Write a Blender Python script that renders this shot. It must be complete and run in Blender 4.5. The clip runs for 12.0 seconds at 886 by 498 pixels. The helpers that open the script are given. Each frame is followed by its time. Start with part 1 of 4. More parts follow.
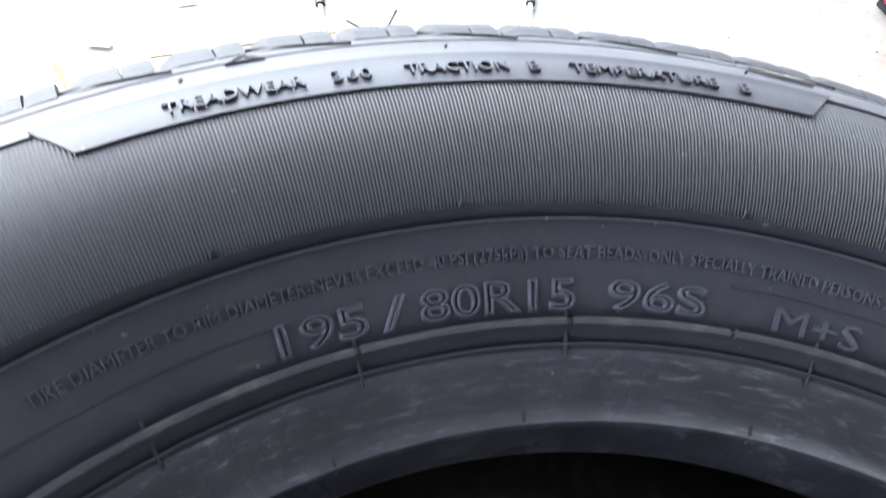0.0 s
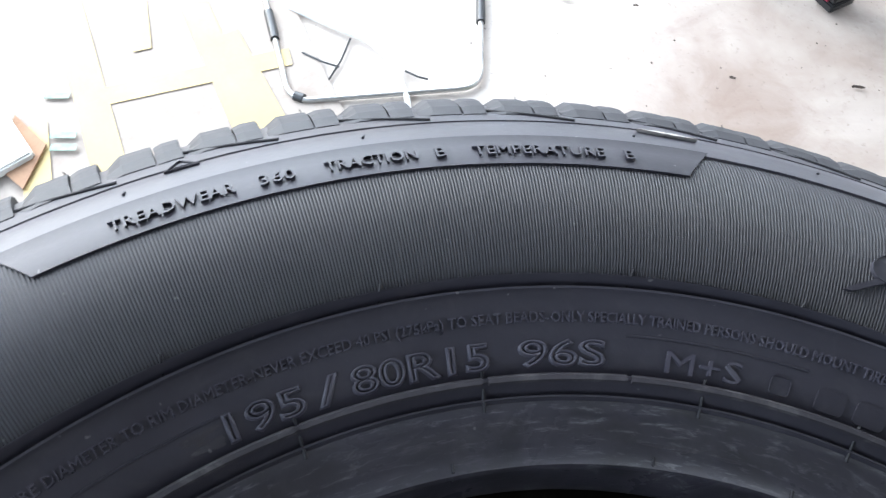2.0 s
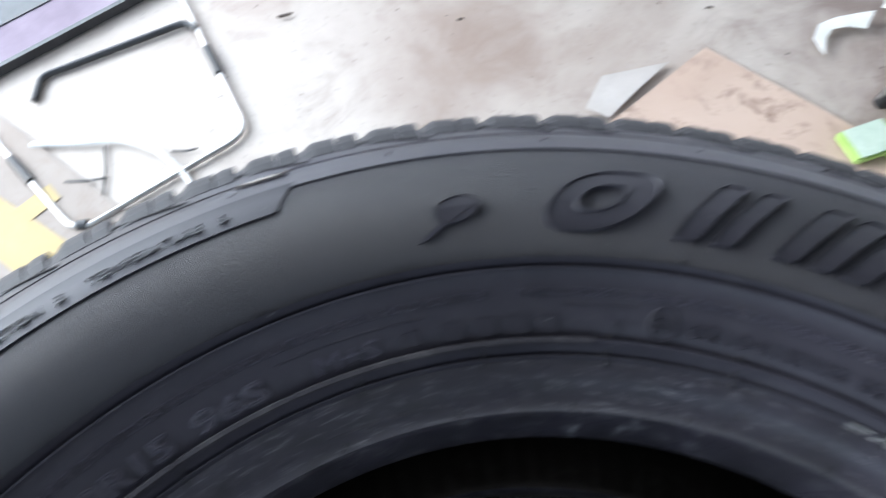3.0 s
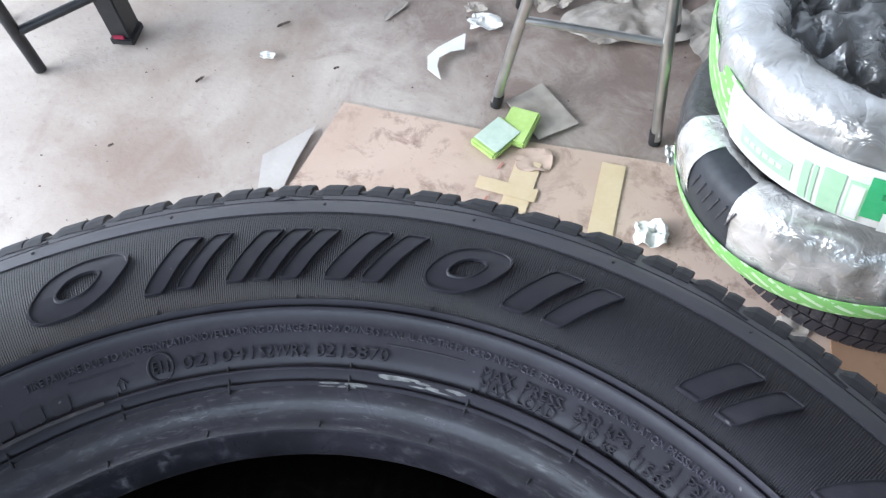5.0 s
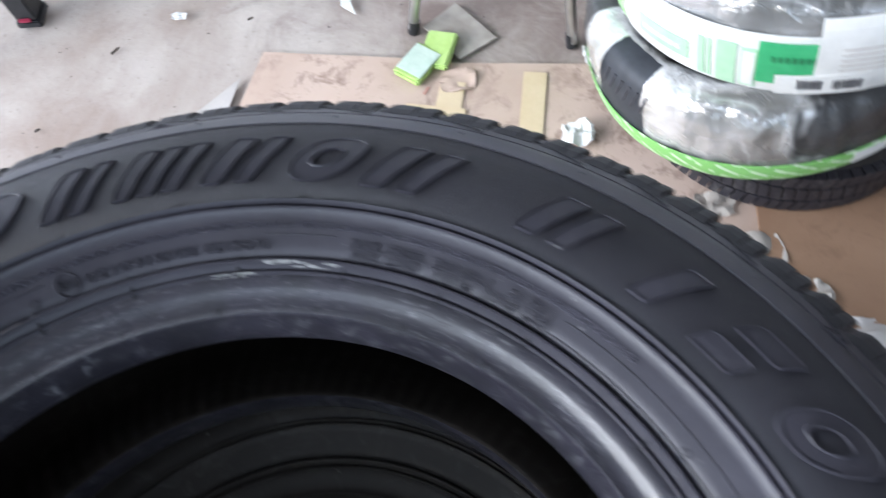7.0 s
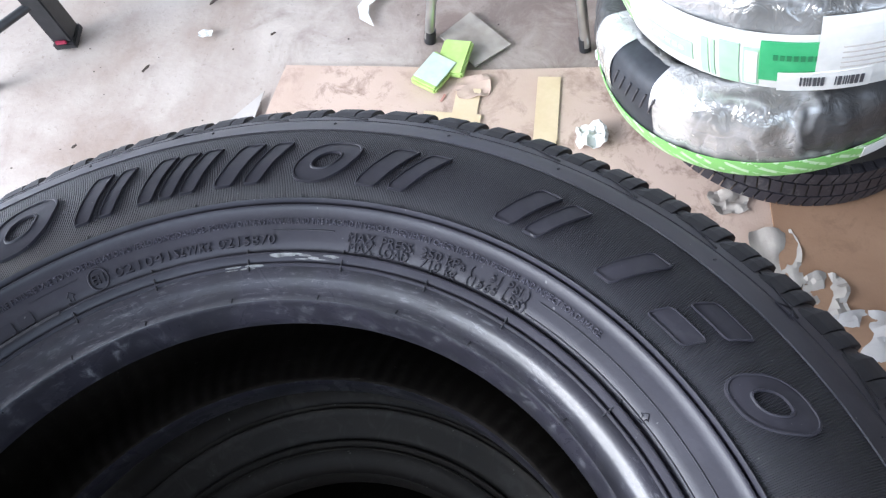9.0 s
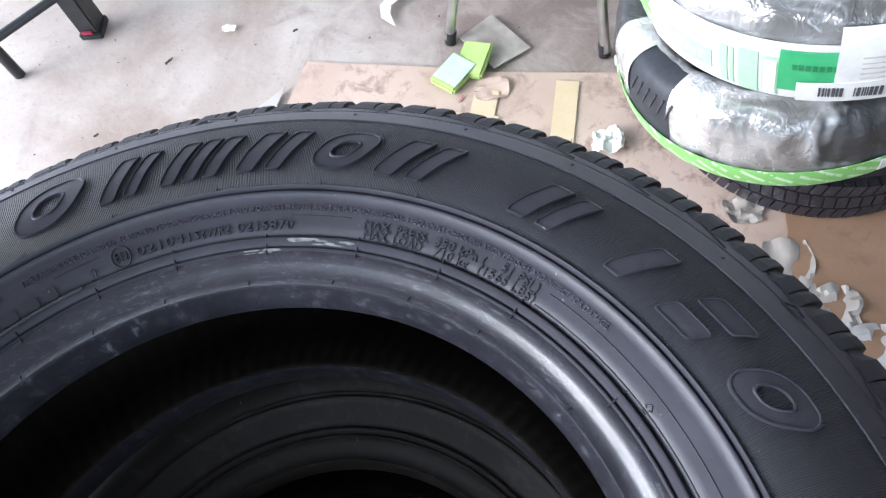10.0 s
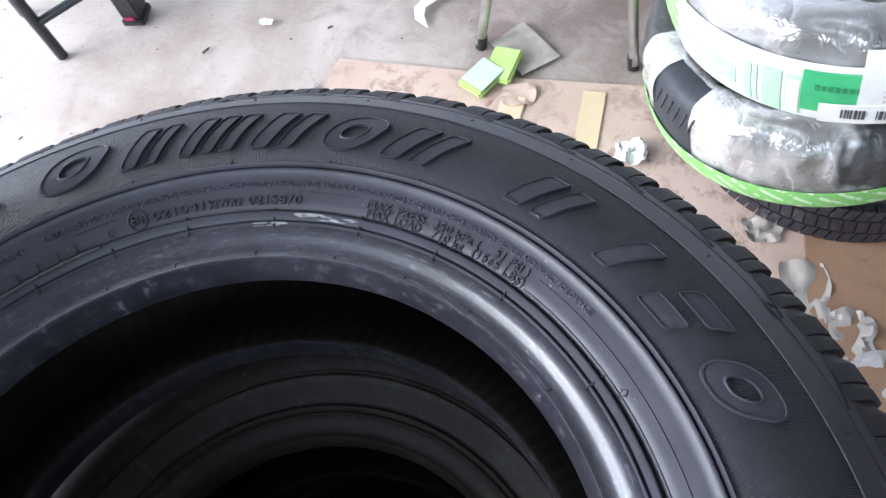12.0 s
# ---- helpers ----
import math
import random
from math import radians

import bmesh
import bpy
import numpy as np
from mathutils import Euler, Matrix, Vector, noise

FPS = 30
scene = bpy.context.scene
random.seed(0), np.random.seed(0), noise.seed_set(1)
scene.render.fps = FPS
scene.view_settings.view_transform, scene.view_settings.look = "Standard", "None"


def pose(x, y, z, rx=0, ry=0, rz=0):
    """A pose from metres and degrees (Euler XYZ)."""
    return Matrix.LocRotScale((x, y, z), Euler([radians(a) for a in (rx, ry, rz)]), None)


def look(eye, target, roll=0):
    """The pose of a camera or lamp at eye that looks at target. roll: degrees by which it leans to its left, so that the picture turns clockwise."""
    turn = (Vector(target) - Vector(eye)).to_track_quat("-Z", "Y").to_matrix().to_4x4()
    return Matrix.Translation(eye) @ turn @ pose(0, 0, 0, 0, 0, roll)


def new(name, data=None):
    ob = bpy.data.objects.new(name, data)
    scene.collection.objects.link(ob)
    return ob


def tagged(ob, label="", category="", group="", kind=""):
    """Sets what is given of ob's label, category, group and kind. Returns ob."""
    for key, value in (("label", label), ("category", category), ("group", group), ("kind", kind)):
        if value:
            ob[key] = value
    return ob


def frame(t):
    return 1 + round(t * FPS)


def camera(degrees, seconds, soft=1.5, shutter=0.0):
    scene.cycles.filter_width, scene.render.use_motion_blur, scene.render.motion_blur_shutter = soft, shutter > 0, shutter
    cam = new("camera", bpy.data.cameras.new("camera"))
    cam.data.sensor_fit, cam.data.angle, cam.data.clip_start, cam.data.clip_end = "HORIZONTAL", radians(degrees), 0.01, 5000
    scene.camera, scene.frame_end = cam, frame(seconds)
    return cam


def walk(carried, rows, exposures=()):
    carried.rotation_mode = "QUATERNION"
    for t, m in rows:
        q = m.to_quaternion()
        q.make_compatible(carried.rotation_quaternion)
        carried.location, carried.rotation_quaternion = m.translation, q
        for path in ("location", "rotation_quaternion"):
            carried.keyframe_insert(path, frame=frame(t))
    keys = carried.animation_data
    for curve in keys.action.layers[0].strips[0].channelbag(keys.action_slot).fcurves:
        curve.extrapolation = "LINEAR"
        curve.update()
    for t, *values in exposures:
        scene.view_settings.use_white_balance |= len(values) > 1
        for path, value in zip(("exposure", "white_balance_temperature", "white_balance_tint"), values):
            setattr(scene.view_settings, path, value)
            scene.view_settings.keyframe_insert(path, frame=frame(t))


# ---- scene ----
cam = camera(63.55, 12.0, soft=1.3, shutter=0.5)
# seconds, eye (metres), yaw to the left from +y, pitch up, roll (degrees)
ROWS = [
    (0.0, -0.1472, 0.0104, 1.0199, 67.43, -61.46, 0.48),
    (0.5, -0.1553, 0.0168, 1.0378, 67.31, -60.60, -0.68),
    (1.0, -0.1558, 0.0195, 1.0452, 66.55, -60.57, -0.61),
    (1.5, -0.1480, 0.0255, 1.0438, 64.96, -61.15, -1.09),
    (2.0, -0.1448, 0.0284, 1.0508, 64.19, -60.80, -1.59),
    (2.5, -0.1311, 0.0483, 1.0542, 51.60, -62.56, -8.71),
    (2.8, -0.1000, 0.0750, 1.0784, 49.97, -62.79, -14.42),
    (3.0, -0.0797, 0.0945, 1.0853, 45.61, -62.22, -13.29),
    (3.5, -0.0157, 0.1394, 1.1284, 23.41, -57.17, -2.82),
    (3.6, -0.0070, 0.1364, 1.1313, 21.35, -56.51, -3.48),
    (5.3, 0.0572, 0.0996, 1.1223, 7.95, -59.09, -2.16),
    (5.5, 0.0584, 0.0989, 1.1242, 8.38, -59.11, -2.79),
    (6.0, 0.0586, 0.0952, 1.1192, 8.26, -59.71, -2.25),
    (6.5, 0.0658, 0.0869, 1.1223, 4.03, -61.33, -1.26),
    (7.0, 0.1089, 0.0562, 1.1416, 4.98, -63.64, -8.48),
    (7.2, 0.1393, 0.0438, 1.1341, 4.20, -64.12, -9.52),
    (8.8, 0.1306, 0.0291, 1.1708, 9.84, -62.56, -13.77),
    (9.0, 0.1326, 0.0313, 1.1685, 10.05, -62.61, -14.12),
    (9.5, 0.1300, 0.0256, 1.1703, 11.37, -62.68, -14.21),
    (10.0, 0.1327, 0.0211, 1.1727, 12.10, -62.12, -13.96),
    (10.5, 0.1410, 0.0178, 1.1747, 12.38, -61.77, -13.86),
    (11.0, 0.1427, 0.0135, 1.1739, 13.35, -61.78, -14.21),
    (11.5, 0.1484, 0.0114, 1.1742, 13.78, -61.71, -14.38),
    (12.0, 0.1496, 0.0017, 1.1795, 15.89, -61.11, -13.60),
]


def gaze(x, y, z, yaw, pitch, roll):
    """A camera pose from the eye and its yaw, pitch and roll."""
    return pose(x, y, z, 0, 0, yaw) @ pose(0, 0, 0, 90 + pitch) @ pose(0, 0, 0, 0, 0, roll)


EXPOSURES = [(t, stops, 6400 if t < 3 else 6270, tint) for t, stops, tint in ((0.0, 1.05, 10), (0.5, 0.27, 10), (1.0, -0.12, 11), (1.5, 0.26, 11), (2.0, 0.48, 10), (2.6, 0.32, 10), (3.5, -0.12, 11), (5.5, 0.12, 11), (6.5, 0.10, 12), (7.2, 0.20, 13), (9.0, 0.38, 14), (12.0, 0.38, 14))]
walk(cam, [(t, gaze(*p)) for t, *p in ROWS], EXPOSURES)

# ---- light ----
world = bpy.data.worlds.new("sky")
scene.world = world
world.use_nodes = True
wn = world.node_tree
sky = wn.nodes.new("ShaderNodeTexSky")
sky.sky_type, sky.sun_disc = "NISHITA", False
sky.sun_elevation, sky.sun_rotation = radians(25), radians(-110)
wn.links.new(sky.outputs[0], wn.nodes["Background"].inputs[0])
wn.nodes["Background"].inputs[1].default_value = 0.15


def area_lamp(name, eye, target, sx, sy, power, colour):
    data = bpy.data.lights.new(name, "AREA")
    data.shape, data.size, data.size_y, data.energy, data.color = "RECTANGLE", sx, sy, power, colour
    ob = new(name, data)
    ob.matrix_basis = look(eye, target)
    return ob


# daylight falls in under the west roof edge; south lamp is added fill
area_lamp("west_opening_daylight", (-3.22, 0.0, 1.75), (0.0, 0.2, 0.80), 4.4, 2.1, 310, (0.78, 0.89, 1.0))
area_lamp("south_fill_light", (-0.7, -2.30, 1.75), (0.0, 0.4, 0.7), 4.0, 1.8, 80, (0.74, 0.87, 1.0))
sun = bpy.data.lights.new("sun", "SUN")
sun.energy, sun.angle, sun.color = 0.95, radians(20), (1.0, 0.95, 0.88)
sun_ob = new("sun", sun)
sun_ob.matrix_basis = look((-6, -2.2, 3.0), (0, 0, 0))


# ---- materials ----
def nodes_of(name, rough=0.6, metal=0.0, spec=0.5):
    m = bpy.data.materials.new(name)
    m.use_nodes = True
    nt = m.node_tree
    b = nt.nodes["Principled BSDF"]
    b.inputs["Roughness"].default_value = rough
    b.inputs["Metallic"].default_value = metal
    b.inputs["Specular IOR Level"].default_value = spec
    return m, nt, b


def tex_coord(nt, which="Object"):
    return nt.nodes.new("ShaderNodeTexCoord").outputs[which]


def noise_tex(nt, vec, scale, detail=4.0, rough=0.55, distort=0.0):
    n = nt.nodes.new("ShaderNodeTexNoise")
    n.inputs["Scale"].default_value, n.inputs["Detail"].default_value = scale, detail
    n.inputs["Roughness"].default_value, n.inputs["Distortion"].default_value = rough, distort
    nt.links.new(vec, n.inputs["Vector"])
    return n.outputs["Fac"]


def ramp(nt, fac, stops):
    r = nt.nodes.new("ShaderNodeValToRGB")
    while len(r.color_ramp.elements) < len(stops):
        r.color_ramp.elements.new(0.5)
    for e, (p, c) in zip(r.color_ramp.elements, stops):
        e.position, e.color = p, (*c, 1) if len(c) == 3 else c
    nt.links.new(fac, r.inputs[0])
    return r.outputs[0]


def mix(nt, fac, a, b, blend="MIX"):
    n = nt.nodes.new("ShaderNodeMix")
    n.data_type, n.blend_type = "RGBA", blend
    for sock, v in ((n.inputs[0], fac), (n.inputs[6], a), (n.inputs[7], b)):
        if hasattr(v, "is_linked"):
            nt.links.new(v, sock)
        elif isinstance(v, (int, float)):
            sock.default_value = v
        else:
            sock.default_value = (*v, 1)
    return n.outputs[2]


def calc(nt, op, a, b=0.0, clamp=False):
    n = nt.nodes.new("ShaderNodeMath")
    n.operation, n.use_clamp = op, clamp
    for sock, v in zip(n.inputs, (a, b)):
        if hasattr(v, "is_linked"):
            nt.links.new(v, sock)
        else:
            sock.default_value = v
    return n.outputs[0]


def bump(nt, b, height, strength=0.4, dist=0.002, normal=None):
    n = nt.nodes.new("ShaderNodeBump")
    n.inputs["Strength"].default_value, n.inputs["Distance"].default_value = strength, dist
    nt.links.new(height, n.inputs["Height"])
    if normal is not None:
        nt.links.new(normal, n.inputs["Normal"])
    nt.links.new(n.outputs[0], b.inputs["Normal"])
    return n.outputs[0]


def mottled(name, lo, hi, scale=20.0, rough=0.7, metal=0.0, bump_mm=0.4, fine=120.0, spec=0.5):
    """A plain surface with stains at one scale and grain at another."""
    m, nt, b = nodes_of(name, rough, metal, spec)
    v = tex_coord(nt)
    n1, n2 = noise_tex(nt, v, scale), noise_tex(nt, v, fine, 3)
    c = ramp(nt, n1, [(0.3, lo), (0.7, hi)])
    c = mix(nt, calc(nt, "MULTIPLY", n2, 0.35), c, tuple(x * 0.75 for x in lo))
    nt.links.new(c, b.inputs["Base Color"])
    bump(nt, b, n2, 0.5, bump_mm / 1000)
    return m


def rubber(name, ribs=0, r0=0.0, r1=1.0, dusty=0.5, rough=0.52, bead=0.0, tone=1.0, rib_mm=0.11, gloss=0.45, matt_shade=False, warm=0.0):
    """Worn black rubber; ribs: fine radial serration between the radii r0 and r1; bead: radius inside which the rubber is shinier and scuffed."""
    m, nt, b = nodes_of(name, rough, 0.0, gloss)
    v = tex_coord(nt)
    s = nt.nodes.new("ShaderNodeSeparateXYZ")
    nt.links.new(v, s.inputs[0])
    rad = calc(nt, "SQRT", calc(nt, "ADD", calc(nt, "MULTIPLY", s.outputs[0], s.outputs[0]), calc(nt, "MULTIPLY", s.outputs[1], s.outputs[1])))
    big, grain = noise_tex(nt, v, 9, 5, 0.6, 0.4), noise_tex(nt, v, 420, 3)
    scuff = noise_tex(nt, v, 55, 6, 0.7, 1.2)
    c = ramp(nt, big, [(lv, (0.0101 * k * (1 + 0.3 * warm) * tone, 0.0094 * k * tone, 0.0122 * k * (1 - warm) * tone)) for lv, k in ((0.3, 0.96), (0.75, 2.0))])
    dust = calc(nt, "MULTIPLY", ramp(nt, scuff, [(0.52, (0, 0, 0)), (0.8, (1, 1, 1))]), 0.10 * dusty)
    c = mix(nt, dust, c, (0.22, 0.21, 0.2))
    specks = calc(nt, "MULTIPLY", ramp(nt, noise_tex(nt, v, 330, 1, 0.5), [(0.77, (0, 0, 0)), (0.82, (1, 1, 1))]), 0.35 * min(1.0, dusty))
    c = mix(nt, specks, c, (0.4, 0.39, 0.37))
    rr = calc(nt, "ADD", rough - 0.08, calc(nt, "MULTIPLY", big, 0.2))
    if bead:
        inner = calc(nt, "LESS_THAN", rad, bead)
        # fitting marks: short streaks that run round the bead, in patches
        turn = calc(nt, "ARCTAN2", s.outputs[1], s.outputs[0])
        polar = nt.nodes.new("ShaderNodeCombineXYZ")
        nt.links.new(calc(nt, "MULTIPLY", turn, 22.0), polar.inputs[0])
        nt.links.new(calc(nt, "MULTIPLY", rad, 620.0), polar.inputs[1])
        streak = noise_tex(nt, polar.outputs[0], 1.0, 5, 0.7, 0.5)
        patches = ramp(nt, noise_tex(nt, v, 16, 3, 0.6), [(0.36, (0.10, 0.10, 0.10)), (0.60, (1, 1, 1))])
        worn = calc(nt, "MULTIPLY", calc(nt, "MULTIPLY", inner, ramp(nt, streak, [(0.54, (0, 0, 0)), (0.70, (1, 1, 1))])), patches)
        c = mix(nt, calc(nt, "MULTIPLY", worn, 0.62), c, (0.27, 0.27, 0.28))
        grime = ramp(nt, noise_tex(nt, v, 27, 5, 0.65, 0.8), [(0.42, (0, 0, 0)), (0.62, (1, 1, 1))])
        c = mix(nt, calc(nt, "MULTIPLY", calc(nt, "MULTIPLY", inner, grime), 0.5), c, (0.006, 0.006, 0.007))
        rr = calc(nt, "SUBTRACT", rr, calc(nt, "MULTIPLY", inner, 0.12))
        nt.links.new(calc(nt, "MULTIPLY", inner, 0.45), b.inputs["Coat Weight"])
        nt.links.new(calc(nt, "ADD", 0.17, calc(nt, "ADD", calc(nt, "MULTIPLY", streak, 0.16), calc(nt, "MULTIPLY", grime, 0.22))), b.inputs["Coat Roughness"])
    if matt_shade:
        # serrated band: duller than smooth rubber, with shade between ribs put into the colour
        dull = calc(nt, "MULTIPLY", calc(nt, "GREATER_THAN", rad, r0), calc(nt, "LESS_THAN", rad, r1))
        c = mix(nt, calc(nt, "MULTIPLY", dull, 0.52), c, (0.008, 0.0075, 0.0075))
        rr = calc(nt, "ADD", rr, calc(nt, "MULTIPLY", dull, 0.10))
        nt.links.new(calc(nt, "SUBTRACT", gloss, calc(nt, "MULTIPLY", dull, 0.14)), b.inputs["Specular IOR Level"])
    nt.links.new(c, b.inputs["Base Color"])
    nt.links.new(rr, b.inputs["Roughness"])
    nrm = bump(nt, b, grain, 0.25, 0.0003)
    if ribs:
        ang = calc(nt, "ARCTAN2", s.outputs[1], s.outputs[0])
        wave = calc(nt, "SINE", calc(nt, "MULTIPLY", ang, float(ribs)))
        band = calc(nt, "MULTIPLY", calc(nt, "GREATER_THAN", rad, r0), calc(nt, "LESS_THAN", rad, r1))
        bump(nt, b, calc(nt, "MULTIPLY", wave, band), 1.0, rib_mm / 1000, nrm)
    return m


def concrete():
    m, nt, b = nodes_of("concrete", 0.75)
    v = tex_coord(nt)
    n1, n2, n3 = noise_tex(nt, v, 1.6, 6, 0.6, 0.6), noise_tex(nt, v, 7, 6, 0.65, 0.8), noise_tex(nt, v, 90, 4)
    c = ramp(nt, n1, [(0.32, (0.30, 0.23, 0.19)), (0.45, (0.40, 0.34, 0.30)), (0.60, (0.50, 0.445, 0.40))])
    c = mix(nt, calc(nt, "MULTIPLY", ramp(nt, n2, [(0.52, (0, 0, 0)), (0.75, (1, 1, 1))]), 0.45), c, (0.24, 0.18, 0.15))
    c = mix(nt, calc(nt, "MULTIPLY", ramp(nt, n3, [(0.62, (0, 0, 0)), (0.72, (1, 1, 1))]), 0.35), c, (0.15, 0.12, 0.10))
    s = nt.nodes.new("ShaderNodeSeparateXYZ")
    nt.links.new(v, s.inputs[0])
    # brown spills on the open floor
    for x, y, r in ((-1.35, 1.03, 0.10), (-1.18, 0.78, 0.11), (-0.72, 0.83, 0.20), (-0.64, 0.96, 0.13)):
        dx, dy = calc(nt, "SUBTRACT", s.outputs[0], x), calc(nt, "SUBTRACT", s.outputs[1], y)
        d = calc(nt, "SQRT", calc(nt, "ADD", calc(nt, "MULTIPLY", dx, dx), calc(nt, "MULTIPLY", dy, dy)))
        d = calc(nt, "SUBTRACT", calc(nt, "ADD", 1.15, calc(nt, "MULTIPLY", calc(nt, "SUBTRACT", n2, 0.5), 2.4)), calc(nt, "DIVIDE", d, r))
        c = mix(nt, calc(nt, "MULTIPLY", calc(nt, "MULTIPLY", d, 0.9, True), 0.45), c, (0.25, 0.175, 0.14))
    # oil and dust darken the strip along the back wall
    d = calc(nt, "ADD", calc(nt, "MULTIPLY", s.outputs[0], 0.9), calc(nt, "MULTIPLY", s.outputs[1], 0.9))
    d = calc(nt, "ADD", calc(nt, "SUBTRACT", d, 0.75), calc(nt, "MULTIPLY", calc(nt, "SUBTRACT", n2, 0.5), 0.9))
    stain = calc(nt, "MULTIPLY", calc(nt, "MULTIPLY", d, 2.4, True), 0.70)
    stain = calc(nt, "MULTIPLY", stain, ramp(nt, noise_tex(nt, v, 10, 7, 0.72, 0.7), [(0.36, (0.42, 0.42, 0.42)), (0.56, (1, 1, 1))]))
    c = mix(nt, stain, c, (0.150, 0.100, 0.088))
    nt.links.new(c, b.inputs["Base Color"])
    bump(nt, b, calc(nt, "ADD", n3, calc(nt, "MULTIPLY", n2, 1.5)), 0.5, 0.002)
    return m


def cardboard(name, lo, hi, stain=0.6):
    m, nt, b = nodes_of(name, 0.8, 0.0, 0.25)
    v = tex_coord(nt)
    n1, n2, n3 = noise_tex(nt, v, 4, 5, 0.6, 0.5), noise_tex(nt, v, 15, 6, 0.75, 0.4), noise_tex(nt, v, 200, 2)
    c = ramp(nt, n1, [(0.3, lo), (0.7, hi)])
    spots = calc(nt, "MULTIPLY", ramp(nt, n2, [(0.50, (0, 0, 0)), (0.66, (1, 1, 1))]), stain)
    spots = calc(nt, "MULTIPLY", spots, ramp(nt, n1, [(0.35, (0, 0, 0)), (0.6, (1, 1, 1))]))
    c = mix(nt, spots, c, (0.14, 0.075, 0.05))
    nt.links.new(c, b.inputs["Base Color"])
    wave = nt.nodes.new("ShaderNodeTexWave")
    wave.inputs["Scale"].default_value = 60
    nt.links.new(v, wave.inputs["Vector"])
    bump(nt, b, calc(nt, "ADD", n3, calc(nt, "MULTIPLY", wave.outputs["Fac"], 0.12)), 0.35, 0.0006)
    return m


def foil(name, clear=0.0, cling=True):
    """Crinkled silvery wrapping film: sharp creases, folds with glints painted in, black rubber where it clings."""
    m, nt, b = nodes_of(name, 0.2, 0.55)
    v = tex_coord(nt)
    n1, n2 = noise_tex(nt, v, 6, 3, 0.5, 0.8), noise_tex(nt, v, 21, 4, 0.6, 1.6)
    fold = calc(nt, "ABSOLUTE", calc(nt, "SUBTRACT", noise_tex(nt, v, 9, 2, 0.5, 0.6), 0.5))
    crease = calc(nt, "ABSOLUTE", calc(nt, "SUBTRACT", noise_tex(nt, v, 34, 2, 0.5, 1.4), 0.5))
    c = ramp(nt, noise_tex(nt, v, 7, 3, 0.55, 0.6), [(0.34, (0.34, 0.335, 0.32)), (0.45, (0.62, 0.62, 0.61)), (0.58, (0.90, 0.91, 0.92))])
    # glints along the folds are put into the colour as near-white lines
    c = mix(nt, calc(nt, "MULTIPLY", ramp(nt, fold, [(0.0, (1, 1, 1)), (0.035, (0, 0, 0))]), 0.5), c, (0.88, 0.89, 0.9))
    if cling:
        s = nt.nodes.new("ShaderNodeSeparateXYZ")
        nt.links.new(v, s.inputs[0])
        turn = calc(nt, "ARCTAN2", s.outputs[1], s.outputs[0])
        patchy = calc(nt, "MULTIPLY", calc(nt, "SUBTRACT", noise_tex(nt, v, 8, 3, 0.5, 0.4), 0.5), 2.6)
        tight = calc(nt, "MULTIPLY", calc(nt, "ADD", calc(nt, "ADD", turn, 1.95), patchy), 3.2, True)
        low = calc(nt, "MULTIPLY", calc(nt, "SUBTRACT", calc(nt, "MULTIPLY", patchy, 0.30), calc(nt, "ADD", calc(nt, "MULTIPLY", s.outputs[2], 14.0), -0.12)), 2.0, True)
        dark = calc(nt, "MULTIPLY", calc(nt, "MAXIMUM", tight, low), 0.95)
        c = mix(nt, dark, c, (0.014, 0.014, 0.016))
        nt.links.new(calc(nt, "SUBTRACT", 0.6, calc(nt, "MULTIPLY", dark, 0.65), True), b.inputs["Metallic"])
    if clear:
        c = mix(nt, clear, c, (0.02, 0.022, 0.027))
    nt.links.new(c, b.inputs["Base Color"])
    rough = calc(nt, "ADD", 0.07, calc(nt, "MULTIPLY", n2, 0.30))
    nt.links.new(calc(nt, "ADD", rough, calc(nt, "MULTIPLY", dark, 0.2)) if cling else rough, b.inputs["Roughness"])
    b.inputs["Coat Weight"].default_value, b.inputs["Coat Roughness"].default_value = 0.15, 0.06
    h = calc(nt, "ADD", n1, calc(nt, "MULTIPLY", n2, 0.22))
    h = calc(nt, "ADD", h, calc(nt, "ADD", calc(nt, "MULTIPLY", fold, 1.1), calc(nt, "MULTIPLY", crease, 0.30)))
    bump(nt, b, h, 0.9, 0.012)
    return m


def striped_band(name):
    """Lime packing band with slanting white dashes."""
    m, nt, b = nodes_of(name, 0.4)
    v = tex_coord(nt)
    s = nt.nodes.new("ShaderNodeSeparateXYZ")
    nt.links.new(v, s.inputs[0])
    ang = calc(nt, "ARCTAN2", s.outputs[1], s.outputs[0])
    slant = calc(nt, "ADD", calc(nt, "MULTIPLY", ang, 46.0), calc(nt, "MULTIPLY", s.outputs[2], 240.0))
    dash = calc(nt, "GREATER_THAN", calc(nt, "SINE", slant), 0.45)
    gap = calc(nt, "GREATER_THAN", noise_tex(nt, v, 60, 2), 0.47)
    c = mix(nt, calc(nt, "MULTIPLY", calc(nt, "MULTIPLY", dash, gap), 0.8), (0.22, 0.54, 0.15), (0.66, 0.80, 0.60))
    nt.links.new(c, b.inputs["Base Color"])
    bump(nt, b, noise_tex(nt, v, 40, 3), 0.4, 0.002)
    return m


